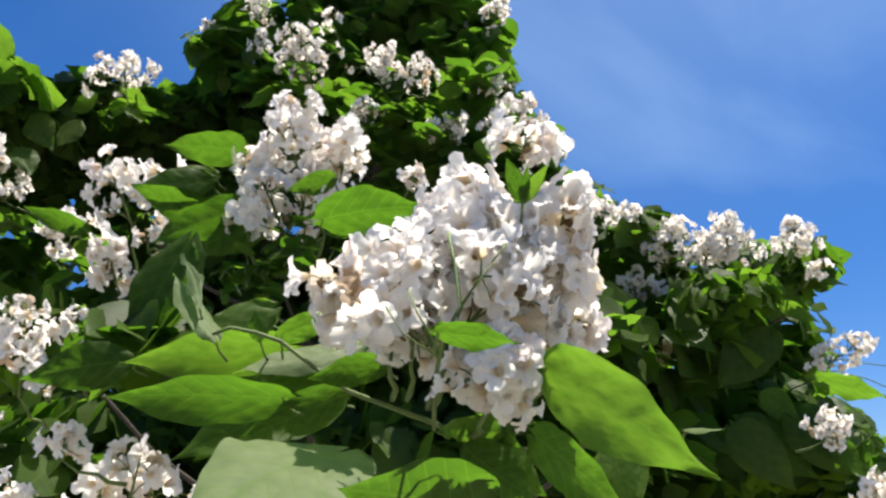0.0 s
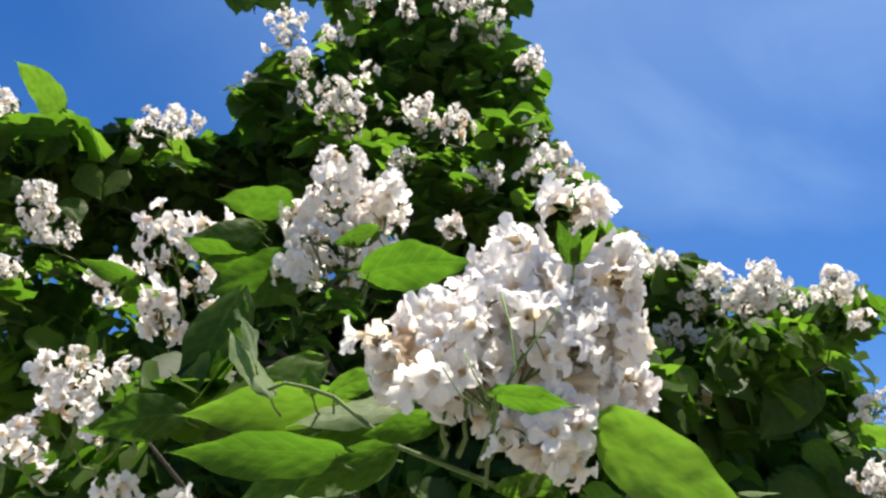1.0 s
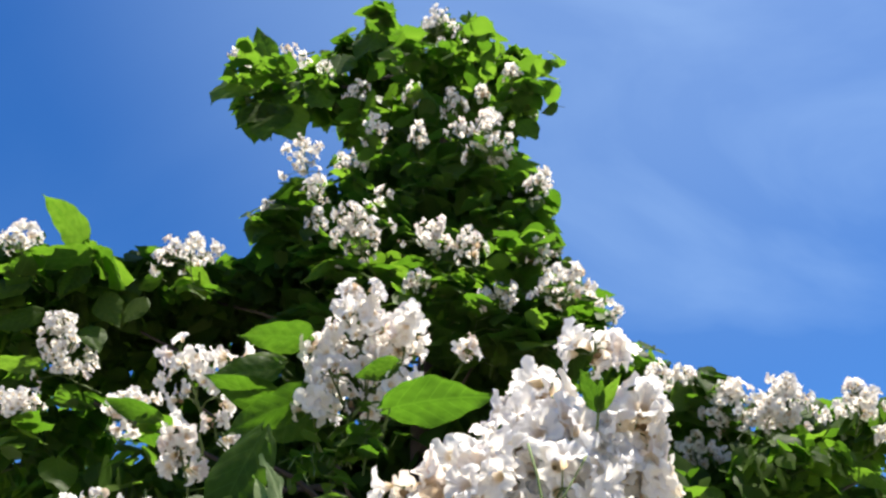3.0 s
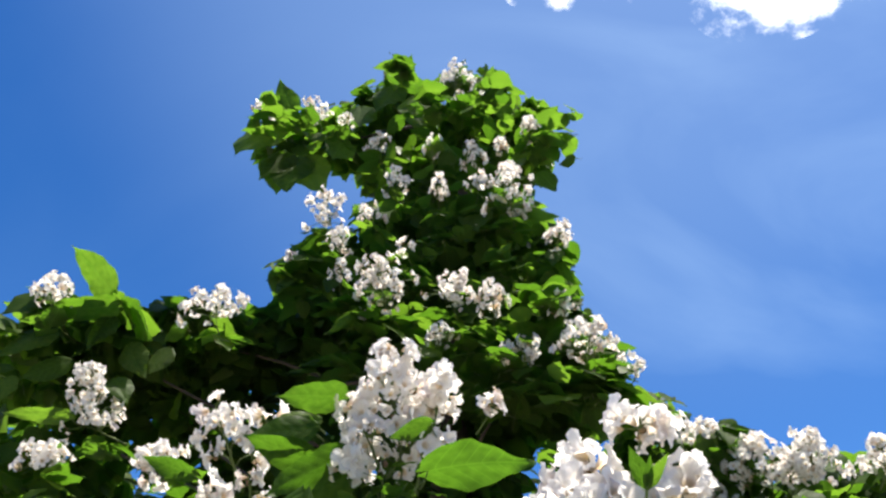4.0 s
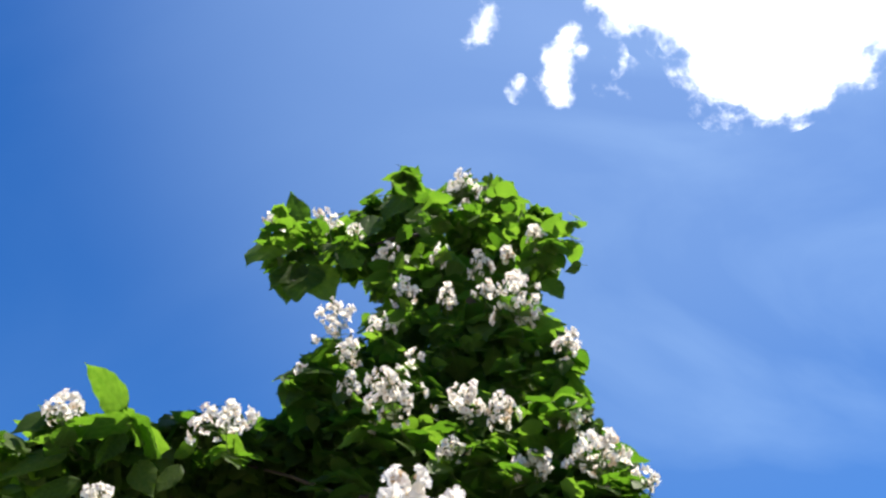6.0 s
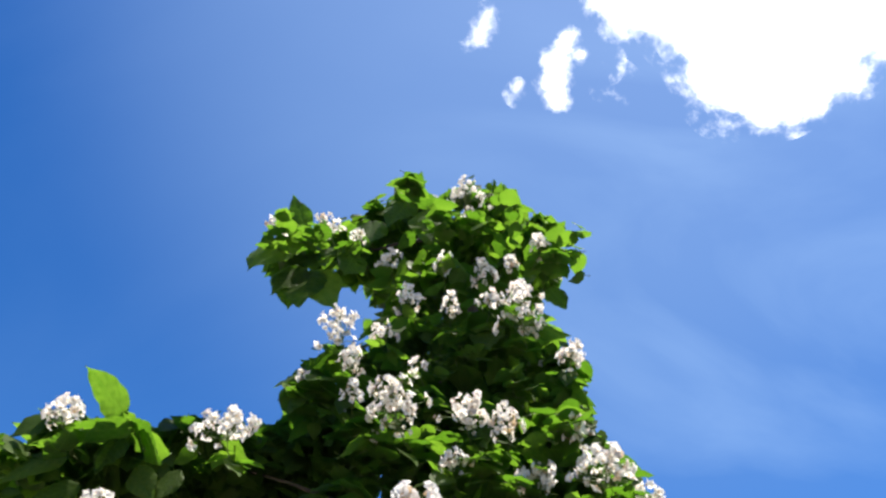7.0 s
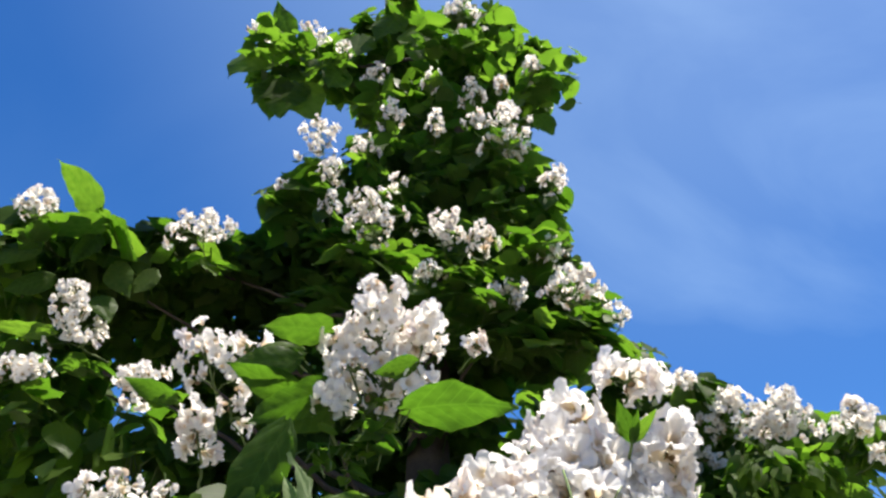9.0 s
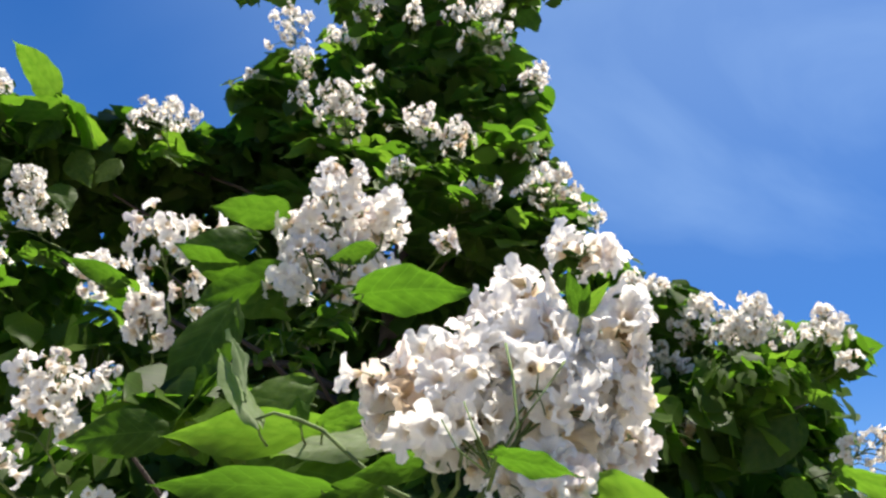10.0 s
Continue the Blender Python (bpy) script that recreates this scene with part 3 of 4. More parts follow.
clump(-1.945, 2.894, 2.819, 0.305, 0.488, 0.204, 252, 0.124, 0.7, 0)
clump(-1.781, 2.551, 2.467, 0.244, 0.366, 0.289, 205, 0.116, 0.7, 0)
clump(-1.315, 2.902, 2.911, 0.332, 0.488, 0.213, 348, 0.124, 0.7, 0)
clump(-0.697, 2.884, 2.789, 0.397, 0.488, 0.243, 380, 0.116, 0.7, 0)
clump(-0.045, 2.499, 2.889, 0.175, 0.4, 0.214, 253, 0.1162, 0.7, 10)
clump(0.189, 2.334, 2.8, 0.146, 0.3, 0.128, 152, 0.1162, 0.7, 10)
clump(-0.218, 2.661, 2.602, 0.256, 0.366, 0.198, 238, 0.116, 0.7, 0)

# the side branches
clump(0.9368, 2.7157, 2.4605, 0.2868, 0.469, 0.1635, 552, 0.0989, 0.7, 10)
clump(1.334, 3.254, 2.37, 0.221, 0.49, 0.27, 583, 0.109, 0.7, 10)
clump(1.136, 3.115, 1.998, 0.319, 0.572, 0.25, 636, 0.109, 0.7, 10)
clump(1.257, 2.754, 1.93, 0.146, 0.409, 0.124, 239, 0.109, 0.7, 0)
clump(1.2, 2.453, 1.767, 0.093, 0.327, 0.074, 132, 0.101, 0.7, 0)
clump(0.6446, 2.5039, 2.5168, 0.1501, 0.402, 0.1313, 265, 0.0989, 0.7, 10)
clump(0.4999, 2.7478, 2.7245, 0.1434, 0.402, 0.1648, 265, 0.0989, 0.7, 0)
clump(1.048, 2.2158, 2.3721, 0.1045, 0.268, 0.0697, 133, 0.0989, 0.7, 10)
clump(0.7693, 2.1462, 2.2435, 0.1782, 0.268, 0.0804, 221, 0.0773, 0.7, 10)
clump(1.049, 2.26, 1.868, 0.085, 0.245, 0.101, 106, 0.101, 0.7, 0)

# the low branches
clump(-1.265, 2.599, 2.23, 0.445, 0.488, 0.262, 325, 0.128, 0.7, 0)
clump(-0.381, 1.116, 1.873, 0.141, 0.2, 0.018, 65, 0.111, 0.7, 0)
clump(-0.713, 2.833, 2.417, 0.415, 0.427, 0.228, 325, 0.128, 0.7, 0)
clump(-0.681, 2.51, 1.932, 0.501, 0.45, 0.178, 468, 0.125, 0.7, 0)
clump(-0.03, 2.235, 1.847, 0.429, 0.45, 0.138, 468, 0.125, 0.7, 0)
clump(0.448, 2.346, 1.842, 0.36, 0.45, 0.147, 390, 0.125, 0.7, 0)
clump(-1.007, 2.16, 1.827, 0.294, 0.45, 0.164, 292, 0.125, 0.7, 0)
clump(-0.802, 2.465, 1.584, 0.883, 0.6, 0.211, 682, 0.152, 0.7, 0)
clump(0.382, 2.568, 1.58, 0.795, 0.6, 0.211, 624, 0.152, 0.7, 0)
clump(0.287, 2.144, 2.115, 0.31, 0.3, 0.186, 286, 0.132, 0.7, 0)
clump(0.613, 2.28, 2.142, 0.253, 0.3, 0.185, 176, 0.132, 0.7, 0)
clump(-0.134, 2.277, 2.114, 0.255, 0.375, 0.144, 254, 0.125, 0.7, 0)
clump(0.274, 2.227, 2.783, 0.082, 0.2, 0.064, 78, 0.128, 0.7, 10)
TWIGS.add([Vector(p) for p in ((0.05, 0.742, 1.693), (-0.092, 0.742, 1.748), (-0.128, 0.748, 1.774), (-0.162, 0.75, 1.801), (-0.188, 0.748, 1.81), (-0.212, 0.742, 1.814), (-0.227, 0.735, 1.805))], (0.0028, 0.0026, 0.0025, 0.0024, 0.0022, 0.002, 0.0016), 6)
TWIGS.add([Vector(p) for p in ((-0.008, 0.732, 1.708), (-0.005, 0.607, 1.725), (0.002, 0.56, 1.749), (0.016, 0.553, 1.773), (0.012, 0.561, 1.813), (0.008, 0.59, 1.849))], (0.002, 0.0018, 0.0017, 0.0015, 0.0013, 0.0012), 6)
TWIGS.add([Vector(p) for p in ((0.016, 0.553, 1.773), (0.033, 0.555, 1.797), (0.055, 0.573, 1.832))], (0.001, 0.0008, 0.0007), 6)
TWIGS.add([Vector(p) for p in ((0, 0.563, 1.741), (-0.017, 0.554, 1.769), (-0.025, 0.577, 1.795))], (0.001, 0.0008, 0.0007), 6)
TWIGS.add([Vector(p) for p in ((-0.002, 0.568, 1.738), (-0.028, 0.564, 1.755), (-0.042, 0.571, 1.779))], (0.001, 0.0008, 0.0007), 6)

# the far side of the crown
clump(-0.25, 3.15, 3.1, 0.75, 0.5, 0.75, 260, 0.16, 0.7)
clump(-0.2, 2.95, 4.0, 0.5, 0.4, 0.5, 150, 0.15, 0.7)
clump(-1.0, 3.2, 2.4, 0.9, 0.5, 0.6, 480, 0.16, 0.5)
clump(0.65, 3.1, 2.3, 0.75, 0.5, 0.55, 220, 0.16, 0.7)
clump(-2.1, 3.0, 2.35, 0.45, 0.35, 0.6, 260, 0.15, 0.6)
clump(-0.3, 3.45, 2.0, 1.1, 0.5, 0.5, 420, 0.16, 0.5)
TWIGS.add([Vector(p) for p in ((1.0382, 2.3291, 2.133), (1.093, 2.2226, 2.1241), (1.1832, 2.1811, 2.0975), (1.2913, 2.1264, 2.0649))], (0.0022, 0.0019, 0.0016, 0.0014), 6)
TWIGS.add([Vector(p) for p in ((1.0471, 2.3424, 2.0501), (1.13, 2.2137, 2.0812), (1.2054, 2.1811, 2.0486), (1.2854, 2.1456, 1.9909))], (0.0022, 0.0019, 0.0016, 0.0014), 6)
TWIGS.add([Vector(p) for p in ((1.1137, 2.2329, 2.0279), (1.1581, 2.224, 1.9524), (1.2069, 2.2078, 1.8799), (1.2632, 2.1856, 1.8015))], (0.0018, 0.0016, 0.0014, 0.0011), 6)
TWIGS.add([Vector(p) for p in ((1.1936, 2.2862, 1.9717), (1.235, 2.2788, 1.874), (1.2928, 2.2492, 1.8459))], (0.0018, 0.0015, 0.0012), 6)

# sunlit leaf sprays at the ends of the leader's branches
spray(0.017, 1.948, 2.639, 0.135, 0.069, 40, 0.12)
spray(0.223, 1.92, 2.613, 0.134, 0.063, 40, 0.12)
spray(0.145, 1.972, 2.742, 0.149, 0.056, 28, 0.11)
spray(-0.114, 2.043, 2.907, 0.088, 0.098, 31, 0.1)
spray(-0.403, 2.065, 2.94, 0.171, 0.06, 31, 0.1)
spray(-0.497, 2.05, 3.001, 0.101, 0.045, 16, 0.1)
spray(-0.042, 2.174, 3.398, 0.193, 0.073, 40, 0.094)
spray(-0.193, 2.159, 3.283, 0.132, 0.066, 21, 0.093)
spray(0.175, 2.181, 3.867, 0.138, 0.101, 31, 0.097)
spray(-0.441, 2.206, 4.357, 0.067, 0.056, 14, 0.101)
spray(-0.709, 2.114, 3.173, 0.098, 0.109, 31, 0.112)
spray(-0.199, 2.205, 4.068, 0.249, 0.105, 48, 0.093)
spray(-0.09, 2.194, 3.749, 0.147, 0.097, 28, 0.091)
spray(0.119, 2.099, 3.121, 0.105, 0.126, 31, 0.091)
spray(-0.036, 2.102, 3.135, 0.105, 0.083, 21, 0.092)
spray(-0.274, 2.103, 3.107, 0.105, 0.063, 19, 0.091)
spray(-0.925, 2.199, 4.072, 0.135, 0.068, 19, 0.099)
spray(-0.274, 2.074, 2.793, 0.176, 0.078, 31, 0.1)
spray(-0.53, 2.079, 2.813, 0.119, 0.08, 21, 0.1)
spray(-0.401, 2.153, 3.246, 0.132, 0.066, 21, 0.092)
spray(-0.265, 2.099, 3.073, 0.141, 0.061, 21, 0.101)
spray(-0.137, 1.886, 2.753, 0.104, 0.052, 21, 0.09)
spray(0.092, 1.907, 2.9, 0.09, 0.072, 21, 0.09)

spray(-0.259, 1.12, 2.031, 0.05, 0.035, 22, 0.042)
spray(-0.227, 1.14, 2.076, 0.05, 0.035, 14, 0.042)
spray(-0.289, 1.1, 1.987, 0.05, 0.035, 14, 0.042)

# panicles on the leader
panicle(-1.039, 2.26, 4.134, -1.06, 2.232, 4.202, 0.065, 38, 0.0235, whorl=5)
panicle(-0.78, 2.254, 4.101, -0.835, 2.232, 4.202, 0.062, 46, 0.0235, whorl=5)
panicle(-0.682, 2.26, 4.073, -0.642, 2.223, 4.082, 0.039, 20, 0.0235, whorl=5)
panicle(-0.172, 2.245, 4.236, -0.163, 2.227, 4.37, 0.101, 74, 0.0235, whorl=5)
panicle(-0.492, 2.184, 3.825, -0.498, 2.157, 3.891, 0.052, 28, 0.0235, whorl=5)
panicle(-0.265, 2.139, 3.754, -0.269, 2.115, 3.836, 0.039, 25, 0.0235, whorl=5)
panicle(-0.1, 2.119, 3.645, -0.103, 2.099, 3.749, 0.055, 36, 0.0235, whorl=5)
panicle(0.008, 2.136, 3.74, 0.011, 2.102, 3.767, 0.033, 14, 0.0235, whorl=5)
panicle(0.128, 2.151, 3.823, 0.129, 2.127, 3.906, 0.049, 31, 0.0235, whorl=5)
panicle(-0.385, 2.074, 3.513, -0.389, 2.052, 3.6, 0.058, 35, 0.0235, whorl=5)
panicle(-0.239, 2.066, 3.472, -0.236, 2.04, 3.538, 0.036, 21, 0.0235, whorl=5)
panicle(0.029, 2.052, 3.374, 0.028, 2.034, 3.56, 0.121, 106, 0.0235, whorl=5)
panicle(-0.084, 2.086, 3.522, -0.093, 2.054, 3.556, 0.053, 21, 0.0235, whorl=5)
panicle(-0.623, 2.031, 3.339, -0.647, 2.019, 3.477, 0.087, 67, 0.0235, whorl=5)
panicle(-0.571, 1.992, 3.19, -0.577, 1.967, 3.25, 0.061, 29, 0.0235, whorl=5)
panicle(-0.468, 2.032, 3.347, -0.48, 2.002, 3.386, 0.057, 24, 0.0235, whorl=5)
panicle(0.176, 2.013, 3.189, 0.2, 1.991, 3.27, 0.061, 35, 0.0235, whorl=5)
panicle(-0.392, 1.913, 2.914, -0.424, 1.895, 3.08, 0.114, 108, 0.0235, whorl=5)
panicle(-0.178, 1.908, 2.908, -0.156, 1.878, 2.995, 0.082, 52, 0.0235, whorl=5)
panicle(-0.052, 1.906, 2.859, -0.056, 1.87, 2.944, 0.061, 39, 0.0235, whorl=5)
panicle(0.158, 1.906, 2.829, 0.166, 1.87, 2.897, 0.039, 24, 0.0235, whorl=5)
panicle(0.205, 1.846, 2.659, 0.221, 1.81, 2.751, 0.116, 77, 0.0235, whorl=5)
panicle(0.028, 1.866, 2.675, 0.027, 1.83, 2.73, 0.073, 35, 0.0235, whorl=5)
panicle(-0.221, 1.886, 2.737, -0.22, 1.85, 2.782, 0.053, 22, 0.0235, whorl=5)
panicle(-0.563, 2.007, 3.053, -0.572, 1.986, 3.133, 0.055, 31, 0.0235, whorl=5)
panicle(0.333, 1.866, 2.608, 0.339, 1.83, 2.648, 0.019, 13, 0.0235, whorl=5)
panicle(-0.353, 2.039, 3.219, -0.351, 2.002, 3.22, 0.026, 13, 0.0235, whorl=5)
panicle(-0.76, 2.059, 3.213, -0.754, 2.022, 3.215, 0.023, 13, 0.0235, whorl=5)

# panicles on the ridge
panicle(-1.403, 1.787, 2.89, -1.402, 1.753, 2.969, 0.069, 39, 0.0260, whorl=6)
panicle(-0.924, 1.907, 2.886, -0.926, 1.872, 2.958, 0.131, 60, 0.0260, whorl=6)
panicle(-1.182, 1.86, 2.503, -1.229, 1.81, 2.674, 0.089, 88, 0.0260, whorl=6)
panicle(-1.235, 1.742, 2.355, -1.245, 1.716, 2.4, 0.094, 42, 0.0276, whorl=8)
panicle(-0.886, 1.711, 2.33, -0.93, 1.676, 2.36, 0.079, 34, 0.0276, whorl=8)

# panicles on the side branches
panicle(0.8295, 2.0923, 2.3772, 0.8221, 2.045, 2.5015, 0.0814, 98, 0.0273)
panicle(0.7274, 2.1545, 2.4009, 0.6963, 2.1175, 2.5163, 0.0829, 84, 0.0273)
panicle(0.5794, 2.1885, 2.5459, 0.5631, 2.1708, 2.5977, 0.0577, 37, 0.0273)
panicle(0.6578, 2.1619, 2.4408, 0.6416, 2.1456, 2.4912, 0.0666, 37, 0.0273)
panicle(0.7703, 2.1086, 2.3935, 0.7629, 2.0923, 2.4408, 0.0666, 37, 0.0273)
panicle(0.5158, 2.2048, 2.5829, 0.5024, 2.193, 2.617, 0.0385, 21, 0.0273)
panicle(0.6623, 2.1826, 2.2869, 0.6475, 2.1722, 2.3298, 0.037, 18, 0.0256)
panicle(0.945, 1.9177, 2.3432, 0.945, 1.8881, 2.4142, 0.0503, 51, 0.0273)
panicle(0.982, 1.9236, 2.281, 1.0056, 1.9058, 2.2914, 0.0237, 14, 0.0273)
panicle(0.5764, 2.1989, 2.3106, 0.5705, 2.1752, 2.3846, 0.0666, 40, 0.0273)
panicle(0.5394, 2.1752, 2.1493, 0.5172, 2.1678, 2.1996, 0.0429, 21, 0.0273)
panicle(1.0397, 2.0938, 2.062, 1.1078, 1.9606, 2.1152, 0.0666, 54, 0.024)
panicle(0.871, 1.8185, 1.8296, 0.9065, 1.7934, 1.8829, 0.0414, 35, 0.0273)
panicle(0.9938, 1.8348, 1.6949, 0.9894, 1.8348, 1.7364, 0.0533, 28, 0.0352)
panicle(-0.068, 1.697, 2.453, -0.081, 1.687, 2.471, 0.025, 9, 0.036)

# panicles on the low branches
panicle(-0.562, 1.272, 2.162, -0.597, 1.205, 2.264, 0.051, 26, 0.035, old=0.05, label="loose panicle of white blossoms with open brown stalks")
panicle(-0.467, 1.232, 2.204, -0.506, 1.2, 2.238, 0.026, 10, 0.036)
panicle(-0.549, 1.213, 2.032, -0.561, 1.188, 2.084, 0.037, 20, 0.036)
panicle(-0.518, 1.258, 2.101, -0.523, 1.239, 2.142, 0.021, 8, 0.034)
panicle(-0.573, 1.33, 1.68, -0.576, 1.325, 1.724, 0.041, 16, 0.04)
panicle(-0.501, 1.358, 1.69, -0.511, 1.349, 1.749, 0.045, 18, 0.04)
panicle(-0.602, 1.08, 1.816, -0.601, 1.05, 1.952, 0.050, 36, 0.0280)
panicle(-0.543, 1.1, 1.878, -0.544, 1.07, 1.958, 0.021, 11, 0.0280)
panicle(-0.635, 1.02, 1.774, -0.641, 0.99, 1.829, 0.036, 12, 0.0300)
panicle(-0.615, 1.1, 1.869, -0.668, 1.07, 1.939, 0.025, 14, 0.0280)
panicle(-0.462, 0.95, 1.712, -0.45, 0.92, 1.756, 0.025, 8, 0.0280)
panicle(-0.496, 0.92, 1.655, -0.49, 0.89, 1.69, 0.017, 6, 0.0300)
panicle(-0.433, 1.1, 1.679, -0.414, 1.07, 1.732, 0.046, 10, 0.0340)

# the two large panicles
panicle(-0.229, 1.18, 2.119, -0.257, 1.131, 2.313, 0.094, 70, 0.035, label="tall full panicle of white frilled blossoms")
panicle(-0.17, 1.17, 2.209, -0.154, 1.129, 2.289, 0.033, 22, 0.034)
panicle(-0.311, 1.12, 2.085, -0.315, 1.105, 2.117, 0.02, 7, 0.04)
panicle(0.002, 0.622, 1.751, 0.034, 0.677, 1.921, 0.059, 72, 0.037, bare=0.15, label="wide panicle of white blossoms, some browning, seen from below")
panicle(-0.002, 0.622, 1.751, -0.049, 0.658, 1.861, 0.045, 48, 0.037, bare=0.18)
panicle(-0.041, 0.638, 1.765, -0.107, 0.651, 1.834, 0.022, 17, 0.037, bare=0.3)
panicle(0.007, 0.621, 1.756, 0.087, 0.663, 1.868, 0.047, 46, 0.037, bare=0.3, old=0.12)
panicle(0.105, 0.645, 1.85, 0.116, 0.645, 1.899, 0.023, 22, 0.036, old=0.22)
panicle(0.102, 0.659, 1.812, 0.118, 0.66, 1.861, 0.027, 18, 0.037, old=0.3)
panicle(0.081, 0.632, 1.935, 0.081, 0.619, 1.959, 0.017, 15, 0.032)
panicle(-0.196, 1.177, 2.138, -0.205, 1.144, 2.269, 0.046, 18, 0.034)
panicle(-0.259, 1.15, 2.097, -0.312, 1.116, 2.213, 0.041, 22, 0.034)
leaf(0.072, 0.593, 1.88, 0.059, 0.578, 1.914, 0.059, 0.532, 0.67, 0.5)
leaf(0.073, 0.593, 1.88, 0.092, 0.577, 1.907, 0.075, 0.532, 0.667, 0.45)
leaf(0.072, 0.589, 1.878, 0.075, 0.575, 1.904, 0.056, 0.444, 0.722, 0.4)
panicle(0.025, 0.734, 1.795, 0.039, 0.749, 1.878, 0.062, 36, 0.038)
panicle(0.044, 0.617, 1.72, 0.053, 0.612, 1.741, 0.032, 46, 0.03)
panicle(-0.024, 0.629, 1.763, -0.035, 0.648, 1.803, 0.026, 18, 0.036)
panicle(0.087, 0.664, 1.766, 0.093, 0.673, 1.805, 0.03, 20, 0.036)
panicle(0.114, 0.669, 1.77, 0.126, 0.671, 1.796, 0.02, 15, 0.03)
panicle(0.5942, 2.0953, 2.096, 0.5824, 2.0834, 2.1582, 0.0444, 14, 0.0364)

# single large leaves
leaf(-0.003, 2.114, 2.939, 0.114, 2.132, 2.895, 0.028, 0.524, 0.69, 0.7)
leaf(-0.111, 2.148, 3.078, -0.108, 2.2, 2.991, -0.013, 0.688, 0.607, 0.7)
leaf(-0.106, 2.128, 2.955, -0.057, 2.157, 2.861, -0.005, 0.702, 0.583, 0.6)
leaf(0.174, 2.001, 2.699, 0.353, 1.933, 2.667, 0.097, 0.624, 0.602, 0.55)
leaf(0.155, 2.013, 2.679, 0.018, 2.035, 2.652, 0.044, 0.634, 0.594, 0.6)
leaf(0.203, 2.017, 2.659, 0.227, 2.047, 2.583, 0.093, 0.727, 0.521, 0.8)
leaf(0.11, 1.994, 2.727, 0.036, 1.984, 2.756, 0.034, 0.534, 0.671, 0.7)
leaf(-0.21, 2.182, 3.543, -0.114, 2.216, 3.505, -0.02, 0.47, 0.773, 0.8)
leaf(-0.527, 2.192, 3.124, -0.607, 2.195, 3.092, -0.108, 0.502, 0.71, 0.7)
leaf(-0.481, 2.167, 3.082, -0.406, 2.214, 3.025, -0.096, 0.596, 0.655, 0.7)
leaf(-0.323, 2.194, 3.075, -0.261, 2.18, 3.109, -0.05, 0.51, 0.713, 0.7)
leaf(0.084, 0.6, 1.735, 0.177, 0.5, 1.638, 0.28, 0.78, 0.4, 0.47, "broad bright green leaf, sunlit through")
leaf(0.082, 0.68, 1.692, 0.141, 0.6, 1.626, 0.15, 0.72, 0.45, 0.5)
leaf(-0.081, 0.62, 1.675, -0.171, 0.5, 1.645, 0.02, -0.4, 0.7, 0.95, "green leaf with silvery sky sheen put into its colour", pale=True)
leaf(0.028, 0.6, 1.63, -0.076, 0.52, 1.645, 0.0, 0.66, 0.6, 0.75)
leaf(-0.155, 0.74, 1.742, -0.297, 0.66, 1.739, -0.05, 0.55, 0.65, 0.38)
leaf(-0.185, 0.88, 1.831, -0.356, 0.83, 1.81, -0.05, 0.5, 0.7, 0.45)
leaf(-0.345, 0.95, 1.985, -0.407, 0.93, 1.838, -0.05, -0.98, -0.1, 0.55, "drooping dark green leaf in the shade")
# from here on, a leaf 0.035 behind another is added to block its sun
leaf(-0.353, 0.985, 2.008, -0.405, 0.965, 1.853, -0.05, -0.98, -0.1, 0.55)
leaf(-0.216, 0.9, 1.873, -0.313, 0.86, 1.809, -0.05, -0.98, -0.1, 0.6)
leaf(-0.219, 0.935, 1.892, -0.309, 0.895, 1.823, -0.05, -0.98, -0.1, 0.6)
leaf(-0.379, 0.9, 1.82, -0.47, 0.84, 1.797, -0.05, -0.98, -0.1, 0.6)
leaf(-0.389, 0.935, 1.835, -0.474, 0.875, 1.811, -0.05, -0.98, -0.1, 0.6)
leaf(-0.139, 0.84, 1.77, -0.273, 0.8, 1.689, -0.05, -0.98, -0.1, 0.55)
leaf(-0.14, 0.875, 1.783, -0.27, 0.835, 1.697, -0.05, -0.98, -0.1, 0.55)
leaf(-0.108, 0.8, 1.755, -0.205, 0.76, 1.7, 0.0, 0.75, 0.35, 0.45)
leaf(-0.054, 0.74, 1.776, -0.129, 0.7, 1.753, -0.05, 0.62, 0.55, 0.45)
leaf(-0.166, 0.77, 1.811, -0.101, 0.75, 1.837, 0.0, 0.7, 0.45, 0.45)
leaf(-0.099, 0.86, 1.825, -0.223, 0.8, 1.784, 0.05, -0.55, 0.45, 0.42, "green leaf with silvery sky sheen put into its colour", pale=True)
leaf(-0.001, 0.53, 1.746, 0.059, 0.51, 1.733, 0.05, 0.62, 0.62, 0.45)
leaf(-0.227, 0.735, 1.805, -0.296, 0.8, 1.896, 0.55, -0.6, 0.6, 0.34, "pale young leaf, curled", pale=True)
leaf(-0.244, 0.74, 1.832, -0.277, 0.8, 1.934, 0.75, -0.5, 0.4, 0.10, "narrow unfolding leaf tip", pale=True)
leaf(-0.191, 0.78, 1.812, -0.194, 0.77, 1.841, 0.2, -0.9, 0.1, 0.8)
leaf(0.062, 0.74, 1.703, -0.006, 0.7, 1.711, 0.0, 0.75, 0.45, 0.5)
leaf(0.031, 0.76, 1.72, 0.074, 0.73, 1.691, 0.0, 0.75, 0.4, 0.5)
leaf(0.173, 0.8, 1.699, 0.177, 0.78, 1.638, -0.05, -0.98, -0.1, 0.8)
leaf(0.186, 0.835, 1.709, 0.199, 0.815, 1.644, -0.05, -0.98, -0.1, 0.8)
leaf(0.024, 0.72, 1.686, 0.076, 0.7, 1.639, -0.05, -0.98, -0.1, 0.8)
leaf(0.029, 0.755, 1.695, 0.093, 0.735, 1.645, -0.05, -0.98, -0.1, 0.8)
